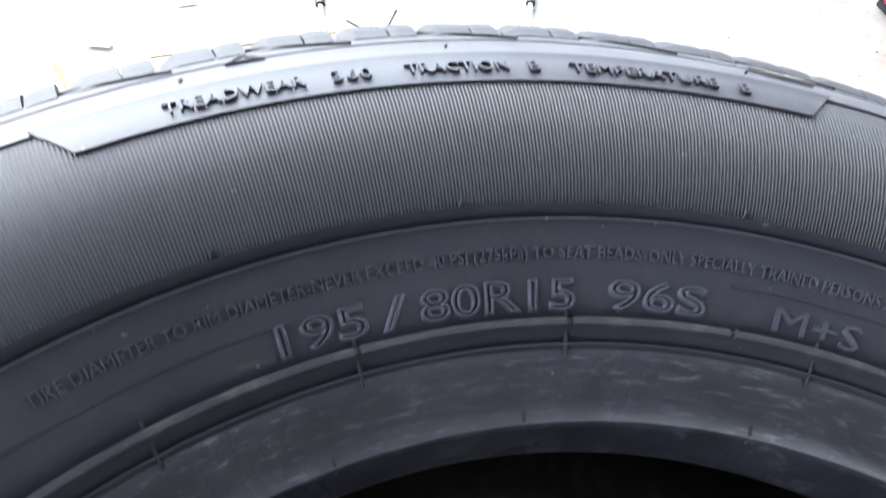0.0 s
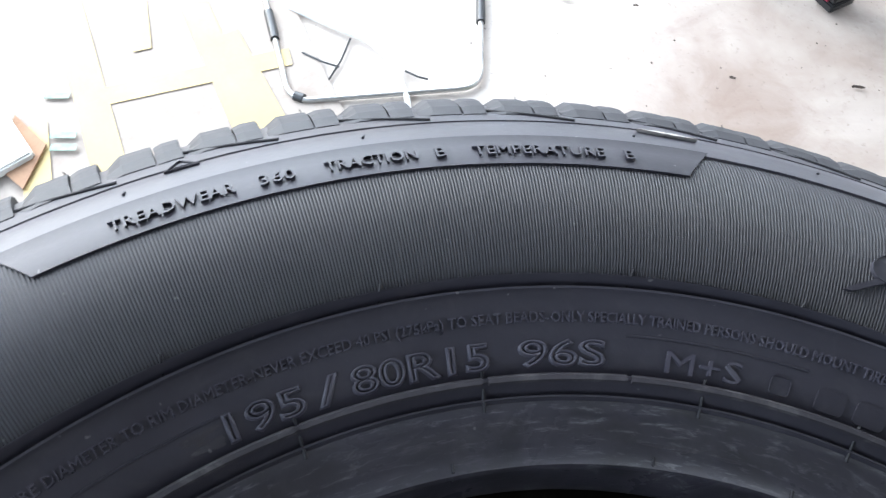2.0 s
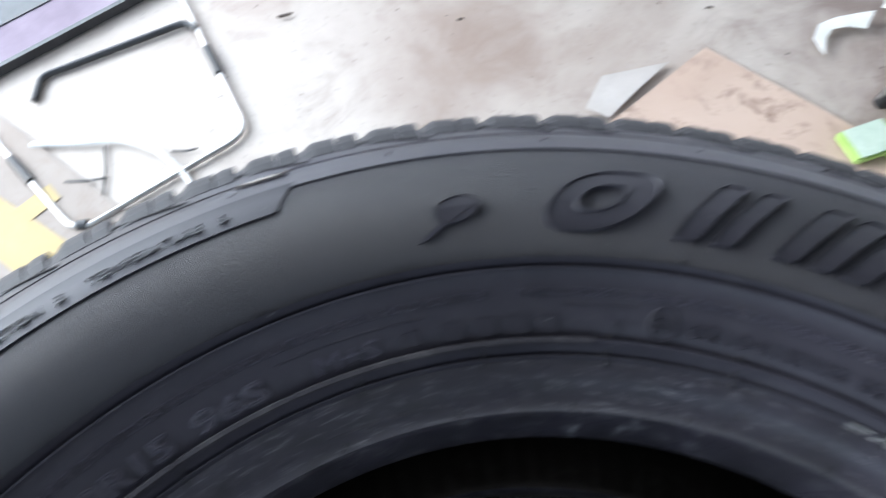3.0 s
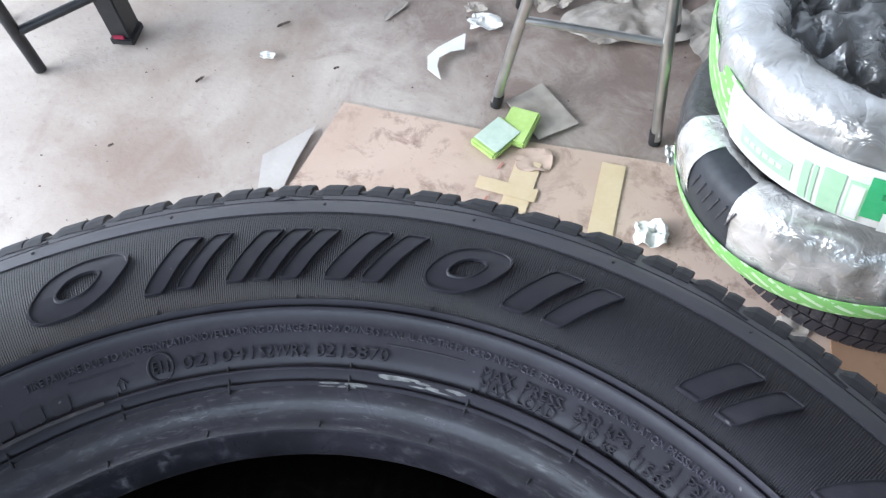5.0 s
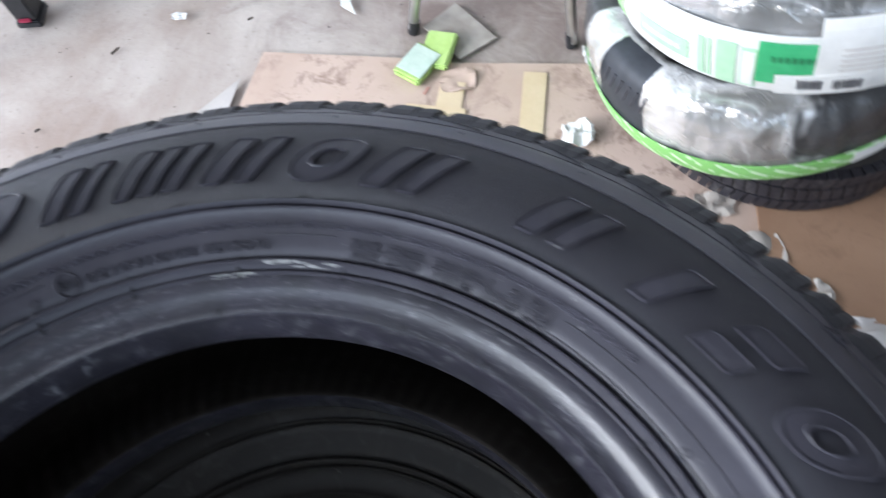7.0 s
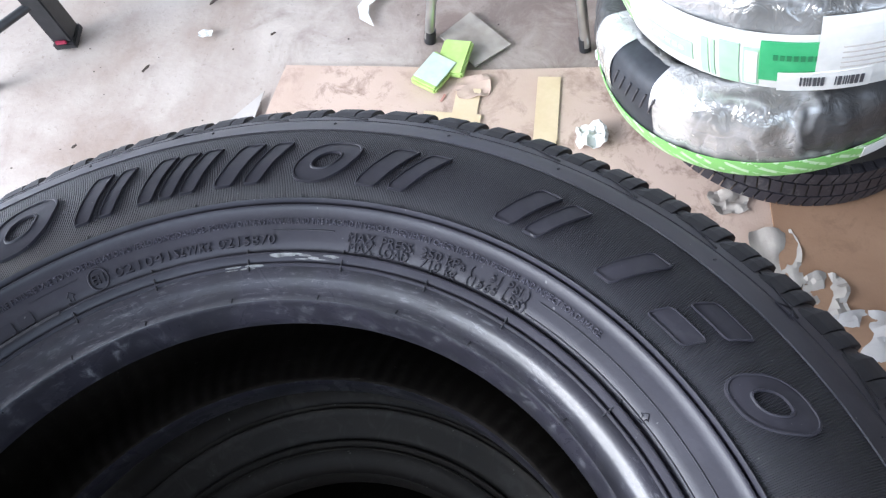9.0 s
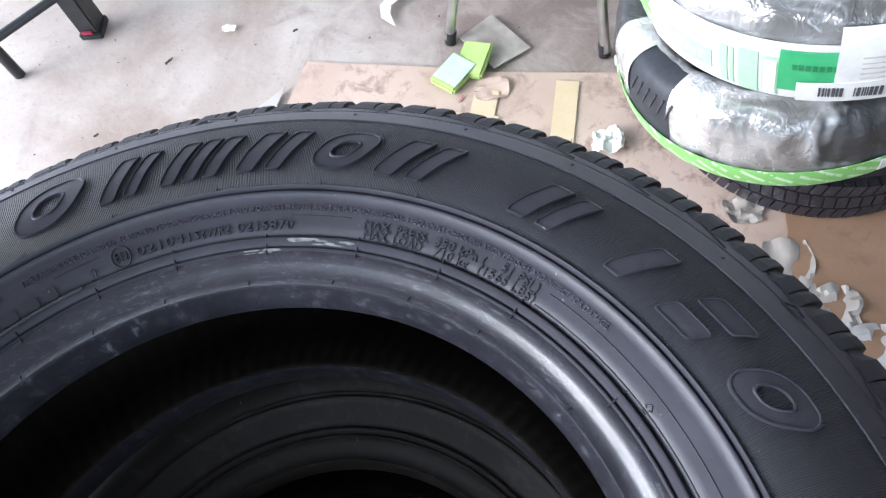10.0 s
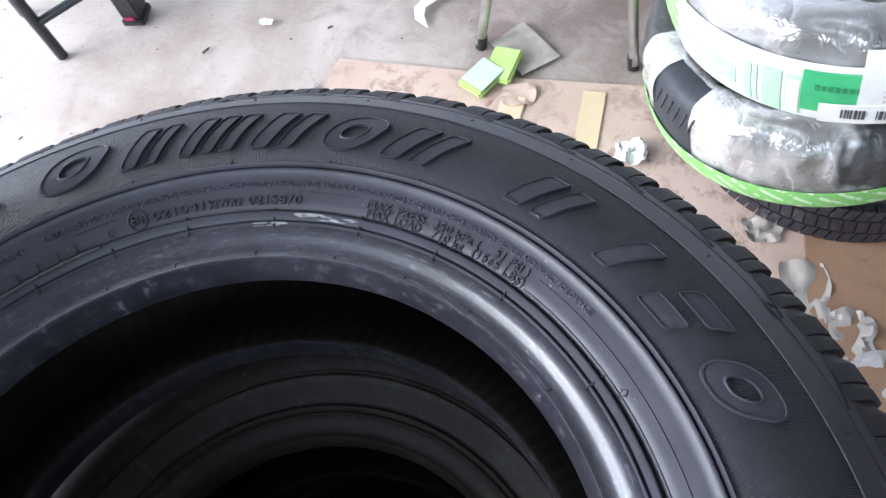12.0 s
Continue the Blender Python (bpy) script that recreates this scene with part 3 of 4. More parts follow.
def main_tyre():
    top = thing("tyre", pose(0, 0, 0.838, -6.36, 1.622, -0.09), "worn black all-terrain tyre with ribbed sidewall on a tyre stack", "tyre", "stacked tyres")
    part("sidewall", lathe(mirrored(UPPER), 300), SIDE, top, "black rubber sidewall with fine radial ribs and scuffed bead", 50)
    part("inner_liner", lathe(mirrored(LINING), 240), LINER, top, "dull ribbed inner lining", 50)
    # tread: for each pitch a long and a short shoulder block with a sipe between, then the centre and lower rows
    cuts = [123.0, 117.6, 112.2, 107.7, 102.8, 98.5, 93.9, 89.6, 84.6, 78.9, 72.6, 66.8, 62.0, 57.3, 53.0, 48.6, 43.8, 38.8, 34.3, 29.8, 24.7]
    cuts += [24.7 - 261.7 / 53 * k for k in range(1, 54)]
    made = {}
    for a, b in zip(cuts, cuts[1:]):
        w = round(a - b, 2)
        if w not in made:
            q = radians(w)
            lower = [(r, 2 * MID - z, u) for r, z, u in SHOULDER]
            made[w] = [mesh_of("tread_block", bm_, TREAD) for bm_ in (
                band_block(-0.585 * q, 0.0, SHOULDER, 0.0003, 0.0045), band_block(-0.93 * q, -0.61 * q, SHOULDER, 0.0003, 0.0012),
                band_block(-0.90 * q, -0.05 * q, CENTRE, 0.001, 0.001), band_block(-0.90 * q, -0.04 * q, lower, 0.001, 0.002))]
        for me, off in zip(made[w], (0, 0, 0.4, 0.6)):
            ob = new("tread_block", me)
            ob.parent = top
            ob.rotation_euler = (0, 0, radians(a - off * w))
    # thin rubber hairs left by the mould at the ends of the blocks
    hair = mesh_of("mould_hair", tube([(0.3420, 0, -0.0112), (0.3426, 0.0003, -0.0102), (0.3433, 0.0008, -0.0097)], 0.00020, 5), TREAD)
    for k, (a, b) in enumerate(zip(cuts, cuts[1:])):
        if k % 3:
            continue
        ob = new("mould_hair", hair)
        ob.parent = top
        ob.rotation_euler = (0, 0, radians(a + (b - a) * (0.91 if k % 3 else 0.56)))
    # slanting grooves across the shoulder
    for th in cuts[::2]:
        part("shoulder_line", arc_line(th + 0.6, th - 5.4, 0.3215, 0.00055, 0.0012, 0.3105), TREAD, top)
    # grading plate and its words
    part("grading_plate", patch([(189.2, 0.2928), (144.0, 0.2928), (145.9, 0.2768), (187.5, 0.2768)], 0.0008), PLAIN, top, "smooth raised grading plate", 40)
    for text, a, b in (("TREADWEAR", 182.9, 175.5), ("360", 174.0, 171.8), ("TRACTION", 169.9, 164.0), ("B", 162.8, 162.1), ("TEMPERATURE", 160.3, 151.5), ("B", 150.1, 149.4)):
        part("grading_word", text_mesh(text, a, b, 0.2806, 0.2858, 0.0020), PLAIN, top, "raised lettering " + text)
    # size line, in outlined letters
    for text, a, b in (("195", 181.2, 175.3), ("/", 174.6, 172.6), ("80R15", 171.9, 161.1), ("96S", 158.9, 151.8)):
        part("size_mark", text_mesh(text, a, b, 0.2148, 0.2222, 0.0012, 0.040), WORN, top, "raised outlined lettering " + text)
    part("season_mark", text_mesh("M+S", 147.0, 140.9, 0.2152, 0.2208, 0.0009), WORN, top, "raised lettering M+S")
    part("small_plate", slab(138.6, 137.0, 0.2152, 0.2200, 0, 0.0007, 0.0003), PLAIN, top, "small raised square mark")
    for a, b in ((134.9, 132.6), (131.8, 129.4), (128.6, 126.2), (125.4, 123.4)):
        part("small_plate", slab(a, b, 0.2146, 0.2206, 0, 0.0007), PLAIN, top)
    for text, a, b, r in (("TIRE DIAMETER TO RIM DIAMETER-NEVER EXCEED 40 PSI (275kPa) TO SEAT BEADS-", 194.5, 156.4, 0.2266), ("ONLY SPECIALLY TRAINED PERSONS SHOULD MOUNT TIRES", 156.2, 130.0, 0.2266),
                          ("TIRE FAILURE DUE TO UNDERINFLATION/OVERLOADING/DAMAGE-", 127.0, 97.3, 0.2266), ("FOLLOW OWNER'S MANUAL AND TIRE PLACARD IN VEHICLE-", 97.0, 71.1, 0.2266), ("FREQUENTLY CHECK INFLATION PRESSURE AND INSPECT FOR DAMAGE.", 70.7, 39.3, 0.2266)):
        part("warning_text", text_mesh(text, a, b, r, r + 0.0027, 0.0009), WORN, top, "small raised lettering " + text)
    for text, a, b, r0, r1 in (("021041", 111.2, 103.2, 0.2172, 0.2216), ("S2WR2", 102.5, 97.1, 0.2172, 0.2216), ("0215870", 96.1, 87.6, 0.2172, 0.2216),
                               ("MAX. PRESS.", 76.9, 67.0, 0.2196, 0.2238), ("350 kPa (", 65.9, 58.0, 0.2196, 0.2238), ("51 PSI )", 55.5, 49.6, 0.2206, 0.2248),
                               ("MAX. LOAD", 76.7, 67.6, 0.2148, 0.2190), ("710 kg", 65.7, 60.2, 0.2148, 0.2190), ("(1565 LBS)", 58.6, 49.4, 0.2154, 0.2196)):
        part("load_text", text_mesh(text, a, b, r0, r1, 0.0011), PLAIN, top, "raised lettering " + text)
    part("approval_text", text_mesh("E11", 114.35, 112.65, 0.2176, 0.2220, 0.0012), PLAIN, top, "raised lettering E11")
    cx, cy = 0.2199 * math.cos(radians(113.5)), 0.2199 * math.sin(radians(113.5))
    part("approval_ring", tube([(cx + 0.0052 * math.cos(a), cy + 0.0052 * math.sin(a), height(math.hypot(cx + 0.0052 * math.cos(a), cy + 0.0052 * math.sin(a))) + 0.0003) for a in np.linspace(0, 2 * math.pi, 32)[:-1]], 0.0006, 6, True), PLAIN, top, "raised ring round the approval mark")
    for th in (117.9, 29.0):
        base = [(0.2152, 0.28), (0.2175, 0.28), (0.2175, 0.62), (0.2198, 0.0), (0.2175, -0.62), (0.2175, -0.28), (0.2152, -0.28)]
        part("arrow_mark", tube([(r * math.cos(radians(th + a)), r * math.sin(radians(th + a)), height(r) + 0.0003) for r, a in base], 0.0003, 6, True), PLAIN, top, "small raised arrow")
    # plain raised maker's shapes
    ring, bars2, bars3 = ((0.02, 0.98, 0.0, 1.0),), ((0.06, 0.42, 0.0, 1.0), (0.60, 0.90, 0.0, 1.0)), ((0.04, 0.29, 0.0, 1.0), (0.38, 0.62, 0.0, 1.0), (0.71, 0.96, 0.0, 1.0))
    shapes = [(125.2, 114.0, -4.6, ring), (113.6, 104.9, -4.2, bars2), (105.6, 94.6, -4.0, bars3), (95.6, 85.6, -4.2, bars2), (86.2, 76.4, -4.1, ring), (77.0, 66.2, -4.4, bars2),
              (58.8, 48.6, -3.6, bars2), (46.6, 37.0, -3.6, ((0.30, 0.68, 0.0, 1.0),)), (37.2, 28.6, -3.8, ((0.06, 0.94, 0.0, 0.36), (0.06, 0.94, 0.60, 1.0))), (27.8, 18.0, -3.5, ring)]
    for a, b, lean, pieces in shapes:
        a, b = a - 1.35, b + 1.35
        for u0, u1, w0, w1 in pieces:
            off = lean * ((w0 + w1) / 2 - 0.5)
            r0, r1 = 0.2473 + 0.0285 * w0, 0.2473 + 0.0285 * w1
            part("raised_emblem", slab(a + (b - a) * u0 + off, a + (b - a) * u1 + off, r0, r1, lean * (w1 - w0), 0.0009, 0.0008, 8, 0.42 if pieces is ring else 0.14, pieces is ring), EMBLEM, top, "plain raised slanting maker's shape", 30)
    part("raised_emblem", slab(133.6, 129.8, 0.2530, 0.2650, -1.0, 0.0007, 0.0005, 8, 0.5), PLAIN, top, "small raised round maker's shape")
    part("raised_emblem", slab(133.2, 132.4, 0.2475, 0.2600, -4.4, 0.0009, 0.0, 6, 0.2), PLAIN, top, "small raised slanting bar")
    # mould lines: short radial ticks over the ridges, thin arcs over the text
    for th in (12, 32.3, 50.8, 63.8, 77.3, 91.8, 106.2, 118.5, 131, 143.6, 161.8, 176.5, 190):
        # ticks in TREAD: darker rubber put in for shade in the cuts
        part("mould_tick", arc_line(th, th + 0.1, 0.2152, 0.00055, 0.0004, 0.2045), TREAD, top)
        part("mould_tick", arc_line(th + 6.5, th + 6.9, 0.2412, 0.00045, 0.0004, 0.2368), TREAD, top)
        part("mould_tick", arc_line(th + 3.3, th + 3.5, 0.1930, 0.0005, 0.0005, 0.1888), TREAD, top)
        part("mould_tick", arc_line(th + 5.0, th + 5.1, 0.3005, 0.0005, 0.0012, 0.2990), PLAIN, top)
    for a, b, r in ((150.3, 136.0, 0.2236), (197.0, 180.5, 0.2222), (123.0, 116.2, 0.2240), (88.0, 79.0, 0.2238), (48.0, -10.0, 0.2236), (49.0, -10.0, 0.2160)):
        part("mould_line", arc_line(a, b, r, 0.0004, 0.0004), PLAIN, top)
    for a, b in ((205, 176.7), (176.3, 162.0), (161.5, 150.2), (149.8, 120)):
        part("ridge", arc_line(a, b, 0.2116, 0.0013, 0.0, None), RIDGE, top, "pale scuffed ridge over the bead")
    for th, r in ((178.0, 0.3090), (101.0, 0.3110), (30.0, 0.3100)):
        tri = [(r - 0.0035, 1.0), (r + 0.0035, 0.0), (r - 0.0035, -1.0)]
        part("wear_mark", tube([(q * math.cos(radians(th + a)), q * math.sin(radians(th + a)), height(q) + 0.0004) for q, a in tri], 0.0006, 6, True), PLAIN, top, "small raised triangle at the shoulder")
    # pale scuffs left by the fitting iron on the bead, and a torn flake on the shoulder
    rnd = random.Random(21)
    for a, b, r, n in ((95.2, 90.4, 0.2070, 9), (87.8, 78.4, 0.2104, 14), (183.4, 181.6, 0.2180, 9), (112, 96, 0.1975, 8), (150, 140, 0.1960, 7), (66, 60, 0.1990, 4)):
        for _ in range(n):
            c, w, q, h = rnd.uniform(b, a), rnd.uniform(0.3, 1.5), r + rnd.uniform(-1, 1) * (0.0030 if r > 0.215 else 0.0009), rnd.uniform(0.00015, 0.00042) * (2.5 if r > 0.215 else 1)
            part("scuff", slab(c + w, c - w, q - h, q + h, rnd.uniform(-0.5, 0.5), 0.00015, 0.0, 5, 0.45), CHALK if r > 0.203 and r < 0.215 else RIDGE, top, "pale chalky scuff on the bead")
    part("rubber_flake", slab(147.3, 145.0, 0.3036, 0.3058, 2.2, 0.0016, 0.0, 6, 0.9), PAPER_GREY, top, "pale loose flake caught on the shoulder")
    return top


main_tyre()


def scaled(profile, bead, outer, half):
    """The tyre profile, resized to another bead radius, outer radius and half width about its own middle."""
    return [(bead + (r - 0.1867) / (0.3450 - 0.1867) * (outer - bead), (z - MID) / 0.0983 * half) for r, z in profile]


def stack_tyre(m, bead, outer, half, label, group="stacked tyres", tread=TREAD):
    t = thing("tyre", m, label, "tyre", group)
    part("sidewall", lathe(scaled(mirrored(UPPER), bead, outer, half), 128), OLD, t, "", 50)
    part("inner_liner", lathe(scaled(mirrored(LINING), bead, outer, half), 128), OLD, t, "", 50)
    bm = bmesh.new()
    n = 84
    for row, (z0, z1) in enumerate(((-0.72, -0.30), (-0.24, 0.24), (0.30, 0.72))):
        for k in range(n):
            a = [2 * math.pi * (k + 0.3 * row + q) / n for q in (0.04, 0.46, 0.88)]
            lean = 0.045 * (1, -1, 1)[row]
            vs = [[bm.verts.new((r * math.cos(x + lean * z), r * math.sin(x + lean * z), z * half)) for x in a] for r, z in ((outer - 0.02, z0), (outer + 0.0015, z0), (outer + 0.0015, z1), (outer - 0.02, z1))]
            for p, q in zip(vs, vs[1:]):
                for i in range(2):
                    bm.faces.new((p[i], p[i + 1], q[i + 1], q[i]))
            for i in (0, 2):
                bm.faces.new([v[i] for v in vs])
    part("tread", bm, tread, t, "", kind="stuff")
    return t


stack_tyre(pose(-0.002, -0.034, 0.581, -4.8, 1.2, 25), 0.155, 0.300, 0.0875, "black tyre with a smaller bead beneath the top tyre")
stack_tyre(pose(-0.012, -0.004, 0.398, -3.0, 0.8, 70), 0.178, 0.300, 0.0930, "black tyre in the middle of the stack")
stack_tyre(pose(-0.004, 0.006, 0.228, -1.2, 0.3, 130), 0.165, 0.290, 0.0760, "black tyre low in the stack")
stack_tyre(pose(0.004, 0.0, 0.0755, 0, 0, 10), 0.165, 0.295, 0.0755, "black tyre at the foot of the stack, on the floor")


# ---- wrapped tyres ----
def film_profile(outer, inner, half, n=60):
    """Section of a wrapped tyre: a rounded box between the inner and outer radius."""
    c, a = (outer + inner) / 2, (outer - inner) / 2
    out = []
    for k in range(n):
        t = 2 * math.pi * k / n
        s, q = math.sin(t), math.cos(t)
        p = 0.62
        out.append((c + a * math.copysign(abs(q) ** p, q), half * math.copysign(abs(s) ** 0.8, s)))
    return out


def film(outer, inner, half, seed, hole=None, seg=280):
    """The crinkled film round a tyre; hole: angles and heights where it is torn away."""
    bm = lathe(film_profile(outer, inner, half), seg, True)
    for v in bm.verts:
        th, r = math.atan2(v.co.y, v.co.x), math.hypot(v.co.x, v.co.y)
        k = 0.0035 * noise.noise(Vector((v.co.x * 26 + seed, v.co.y * 26, v.co.z * 26))) + 0.003 * noise.noise(Vector((math.cos(th) * 14 + seed, math.sin(th) * 14, r * 5)))
        k += 0.006 * abs(noise.noise(Vector((math.cos(th) * 5 + seed, math.sin(th) * 5, v.co.z * 9)))) - 0.002
        if r < (outer + inner) / 2 - 0.02:
            k *= 2.6
        v.co += v.co.normalized() * k
    if hole:
        a0, a1, z0, z1 = hole
        dead = []
        for f in bm.faces:
            p = f.calc_center_median()
            th = math.degrees(math.atan2(p.y, p.x)) % 360
            if a0 < th < a1 and z0 < p.z < z1 and math.hypot(p.x, p.y) > (outer + inner) / 2 - 0.012:
                dead.append(f)
        bmesh.ops.delete(bm, geom=dead, context="FACES")
    return bm


def bare_patch(outer, inner, half, hole):
    """The bare tread that shows where the film is torn away."""
    bm = lathe(film_profile(outer - 0.0015, inner + 0.0015, half - 0.0015), 280, True)
    a0, a1, z0, z1 = hole
    dead = []
    for f in bm.faces:
        p = f.calc_center_median()
        th = math.degrees(math.atan2(p.y, p.x)) % 360
        if not (a0 - 3 < th < a1 + 3 and z0 - 0.01 < p.z < z1 and math.hypot(p.x, p.y) > (outer + inner) / 2 - 0.04):
            dead.append(f)
    bmesh.ops.delete(bm, geom=dead, context="FACES")
    return bm


def strip(radius, th0, th1, z0, z1, lift=0.004, spare=0.0, slope=0.0, n=40):
    """A curved strip of film or paper on the tread of a wrapped tyre; slope: metres that it climbs from th0 to th1."""
    bm = bmesh.new()
    rows = []
    for i in range(n + 1):
        th = radians(th0 + (th1 - th0) * i / n)
        col = []
        for j in range(9):
            w = j / 8
            z = z0 + (z1 - z0) * w + slope * i / n
            c, a = (radius + 0.203) / 2, (radius - 0.203) / 2
            sn = min(0.98, (abs(z) / 0.088) ** 1.25)
            q = c + a * math.sqrt(1 - sn * sn) ** 0.62 + lift
            col.append(bm.verts.new((q * math.cos(th), q * math.sin(th), z)))
        rows.append(col)
    for a, b in zip(rows, rows[1:]):
        for j in range(8):
            bm.faces.new((a[j], b[j], b[j + 1], a[j + 1]))
    geo = bmesh.ops.extrude_face_region(bm, geom=bm.faces[:])
    for v in geo["geom"]:
        if isinstance(v, bmesh.types.BMVert):
            v.co.x *= 1 - 0.002 / radius
            v.co.y *= 1 - 0.002 / radius
    return bm


def wrapped_lower():
    t = thing("wrapped_tyre", pose(0.608, 0.889, 0.238, -1.5, -12.5, 0) @ Matrix.Diagonal((0.935, 0.935, 1, 1)), "new tyre in torn silvery film with a lime band, lying aslant", "tyre", "wrapped tyres")
    part("tyre_body", lathe(scaled(mirrored(UPPER), 0.208, 0.293, 0.078), 140), OLD, t, "black tyre inside the film", 50)
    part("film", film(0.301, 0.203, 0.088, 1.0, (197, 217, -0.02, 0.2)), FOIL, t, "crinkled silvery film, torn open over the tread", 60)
    part("bare_tread", bare_patch(0.301, 0.203, 0.088, (197.5, 216, -0.02, 0.2)), SLATE, t, "bare dark slate-grey tread", 60)
    prof = film_profile(0.301, 0.203, 0.088, 240)
    # ink-dark tubes put in for the shade inside the tread grooves
    for k in range(6):
        a = 199 + 3.6 * k
        pts = [p for p in prof if p[0] > 0.26 and 0.030 < p[1] < 0.066]
        part("groove", tube([(r * math.cos(radians(a + 70 * (z - 0.03))), r * math.sin(radians(a + 70 * (z - 0.03))), z) for r, z in pts], 0.0017, 6), INK, t, "dark strip for shade in a narrow tread groove")
    part("band", strip(0.301, 130, 345, -0.068, -0.018, 0.003, 0.0, 0.0, 80), BAND, t, "lime packing band with white dashes")
    part("tag", strip(0.301, 283, 294, -0.053, -0.022, 0.006, 0, 0, 8), PAPER, t, "small white tag on the band")
    return t


stack_tyre(pose(0.703, 0.903, 0.0705, 0, 0, 40), 0.155, 0.267, 0.070, "dusty bare black tyre on the floor beneath wrapped tyres", "wrapped tyres", DUSTY)


def wrapped_upper():
    t = thing("wrapped_tyre", pose(0.638, 0.930, 0.420, -1.0, -12.5, 0), "new tyre in shiny silvery film with white and green labels", "tyre", "wrapped tyres")
    part("tyre_body", lathe(scaled(mirrored(UPPER), 0.208, 0.293, 0.078), 140), OLD, t, "black tyre inside the film", 50)
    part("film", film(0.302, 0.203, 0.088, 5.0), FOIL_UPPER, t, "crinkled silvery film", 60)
    part("band", strip(0.302, 150, 203, -0.058, 0.050, 0.003), BAND, t, "lime packing band with white dashes")
    crumpled = crumple(0.45, 0.45, 0.09, 3.7, 44, 0.12)
    bmesh.ops.translate(crumpled, verts=crumpled.verts, vec=(0, 0, -0.055))
    part("film_plug", crumpled, FOIL_DARK, t, "crumpled clear film filling the hole", 75)
    label = part("label_strip", strip(0.302, 200, 300, -0.058, 0.050, 0.005), PAPER, t, "white paper label strip")
    part("print", strip(0.302, 207, 224, -0.030, 0.006, 0.0066, 0, 0, 10), PALE_GREEN, label, "pale green printed box")
    for k in range(6):
        part("print", strip(0.302, 209 + 2.2 * k, 210.5 + 2.2 * k, -0.016, -0.008, 0.0078, 0, 0, 2), PAPER, label)
    for a, b in ((226.5, 228.5), (229.2, 230.2)):
        part("print", strip(0.302, a, b, -0.050, 0.026, 0.0066, 0, 0, 3), PALE_GREEN, label)
    part("print", strip(0.302, 231.5, 236.5, -0.054, 0.030, 0.0066, 0, 0, 5), PALE_GREEN, label)
    part("print", strip(0.302, 237.5, 241.5, -0.050, 0.026, 0.0066, 0, 0, 4), PALE_GREEN, label)
    part("print", strip(0.302, 238.0, 241.0, -0.045, 0.021, 0.0078, 0, 0, 4), PAPER, label)
    green = part("green_label", strip(0.302, 241.5, 258.5, -0.032, 0.042, 0.0085, 0, 0, 14), GREEN_PRINT, t, "bright green printed label")
    for k in range(7):
        part("print", strip(0.302, 244.6 + 1.5 * k, 245.6 + 1.5 * k, 0.012, 0.021, 0.0096, 0, 0, 2), GREEN_DARK, green)
    bar = part("barcode_label", strip(0.302, 246, 266, -0.050, -0.010, 0.0125, 0, 0.006, 14), PAPER, t, "white sticker with a row of bars")
    rnd = random.Random(9)
    a = 251.0
    while a < 264.5:
        if 256.5 < a < 258.5:
            a = 258.5
        w = rnd.choice((0.25, 0.45, 0.7))
        part("bar", strip(0.302, a, a + w, -0.034, -0.016, 0.0138, 0, 0, 1), INK, bar)
        a += w + rnd.choice((0.25, 0.4))
    sheet_ = part("delivery_label", strip(0.302, 254, 284, -0.020, 0.076, 0.0108, 0.0, 0, 14), PAPER, t, "white delivery label")
    for k in range(5):
        part("print", strip(0.302, 259, 279 - 3 * (k % 3), 0.036 - 0.009 * k, 0.0372 - 0.009 * k, 0.0120, 0.0, 0, 8), PAPER_GREY, sheet_)
    return t


wrapped_lower()
wrapped_upper()


# ---- stool ----
def stool():
    t = thing("stool", pose(0, 0, 0), "steel tube stool with a blue vinyl seat and splayed legs", "stool")
    feet = [(0.021, 1.132), (0.344, 1.060), (0.055, 1.440), (0.400, 1.380)]
    tops = [(0.094, 1.162), (0.300, 1.150), (0.105, 1.375), (0.315, 1.362)]
    for (a, b), (c, d) in zip(feet, tops):
        leg = part("leg", tube([(a, b, 0.012), (c, d, 0.405)], 0.0105, 14), CHROME, t, "worn bright steel tube", 40)
        part("rubber_foot", tube([(a, b, 0.0), (a + (c - a) * 0.07, b + (d - b) * 0.07, 0.03)], 0.0125, 12), BLACK, leg, "dark rubber foot", 40)
    at = lambda i, z: (feet[i][0] + (tops[i][0] - feet[i][0]) * z / 0.405, feet[i][1] + (tops[i][1] - feet[i][1]) * z / 0.405, z)
    for i, j in ((0, 1), (1, 3), (3, 2), (2, 0)):
        part("stretcher", tube([at(i, 0.215), at(j, 0.215)], 0.0075, 12), CHROME, t, "", 40)
    part("seat_frame", boxed(0.082, 0.318, 1.140, 1.390, 0.400, 0.412, bevel=0.003), BLACK, t, "dark seat frame")
    part("seat", boxed(0.086, 0.314, 1.144, 1.386, 0.412, 0.440, bevel=0.010), BLUE, t, "blue vinyl seat", 40)


stool()


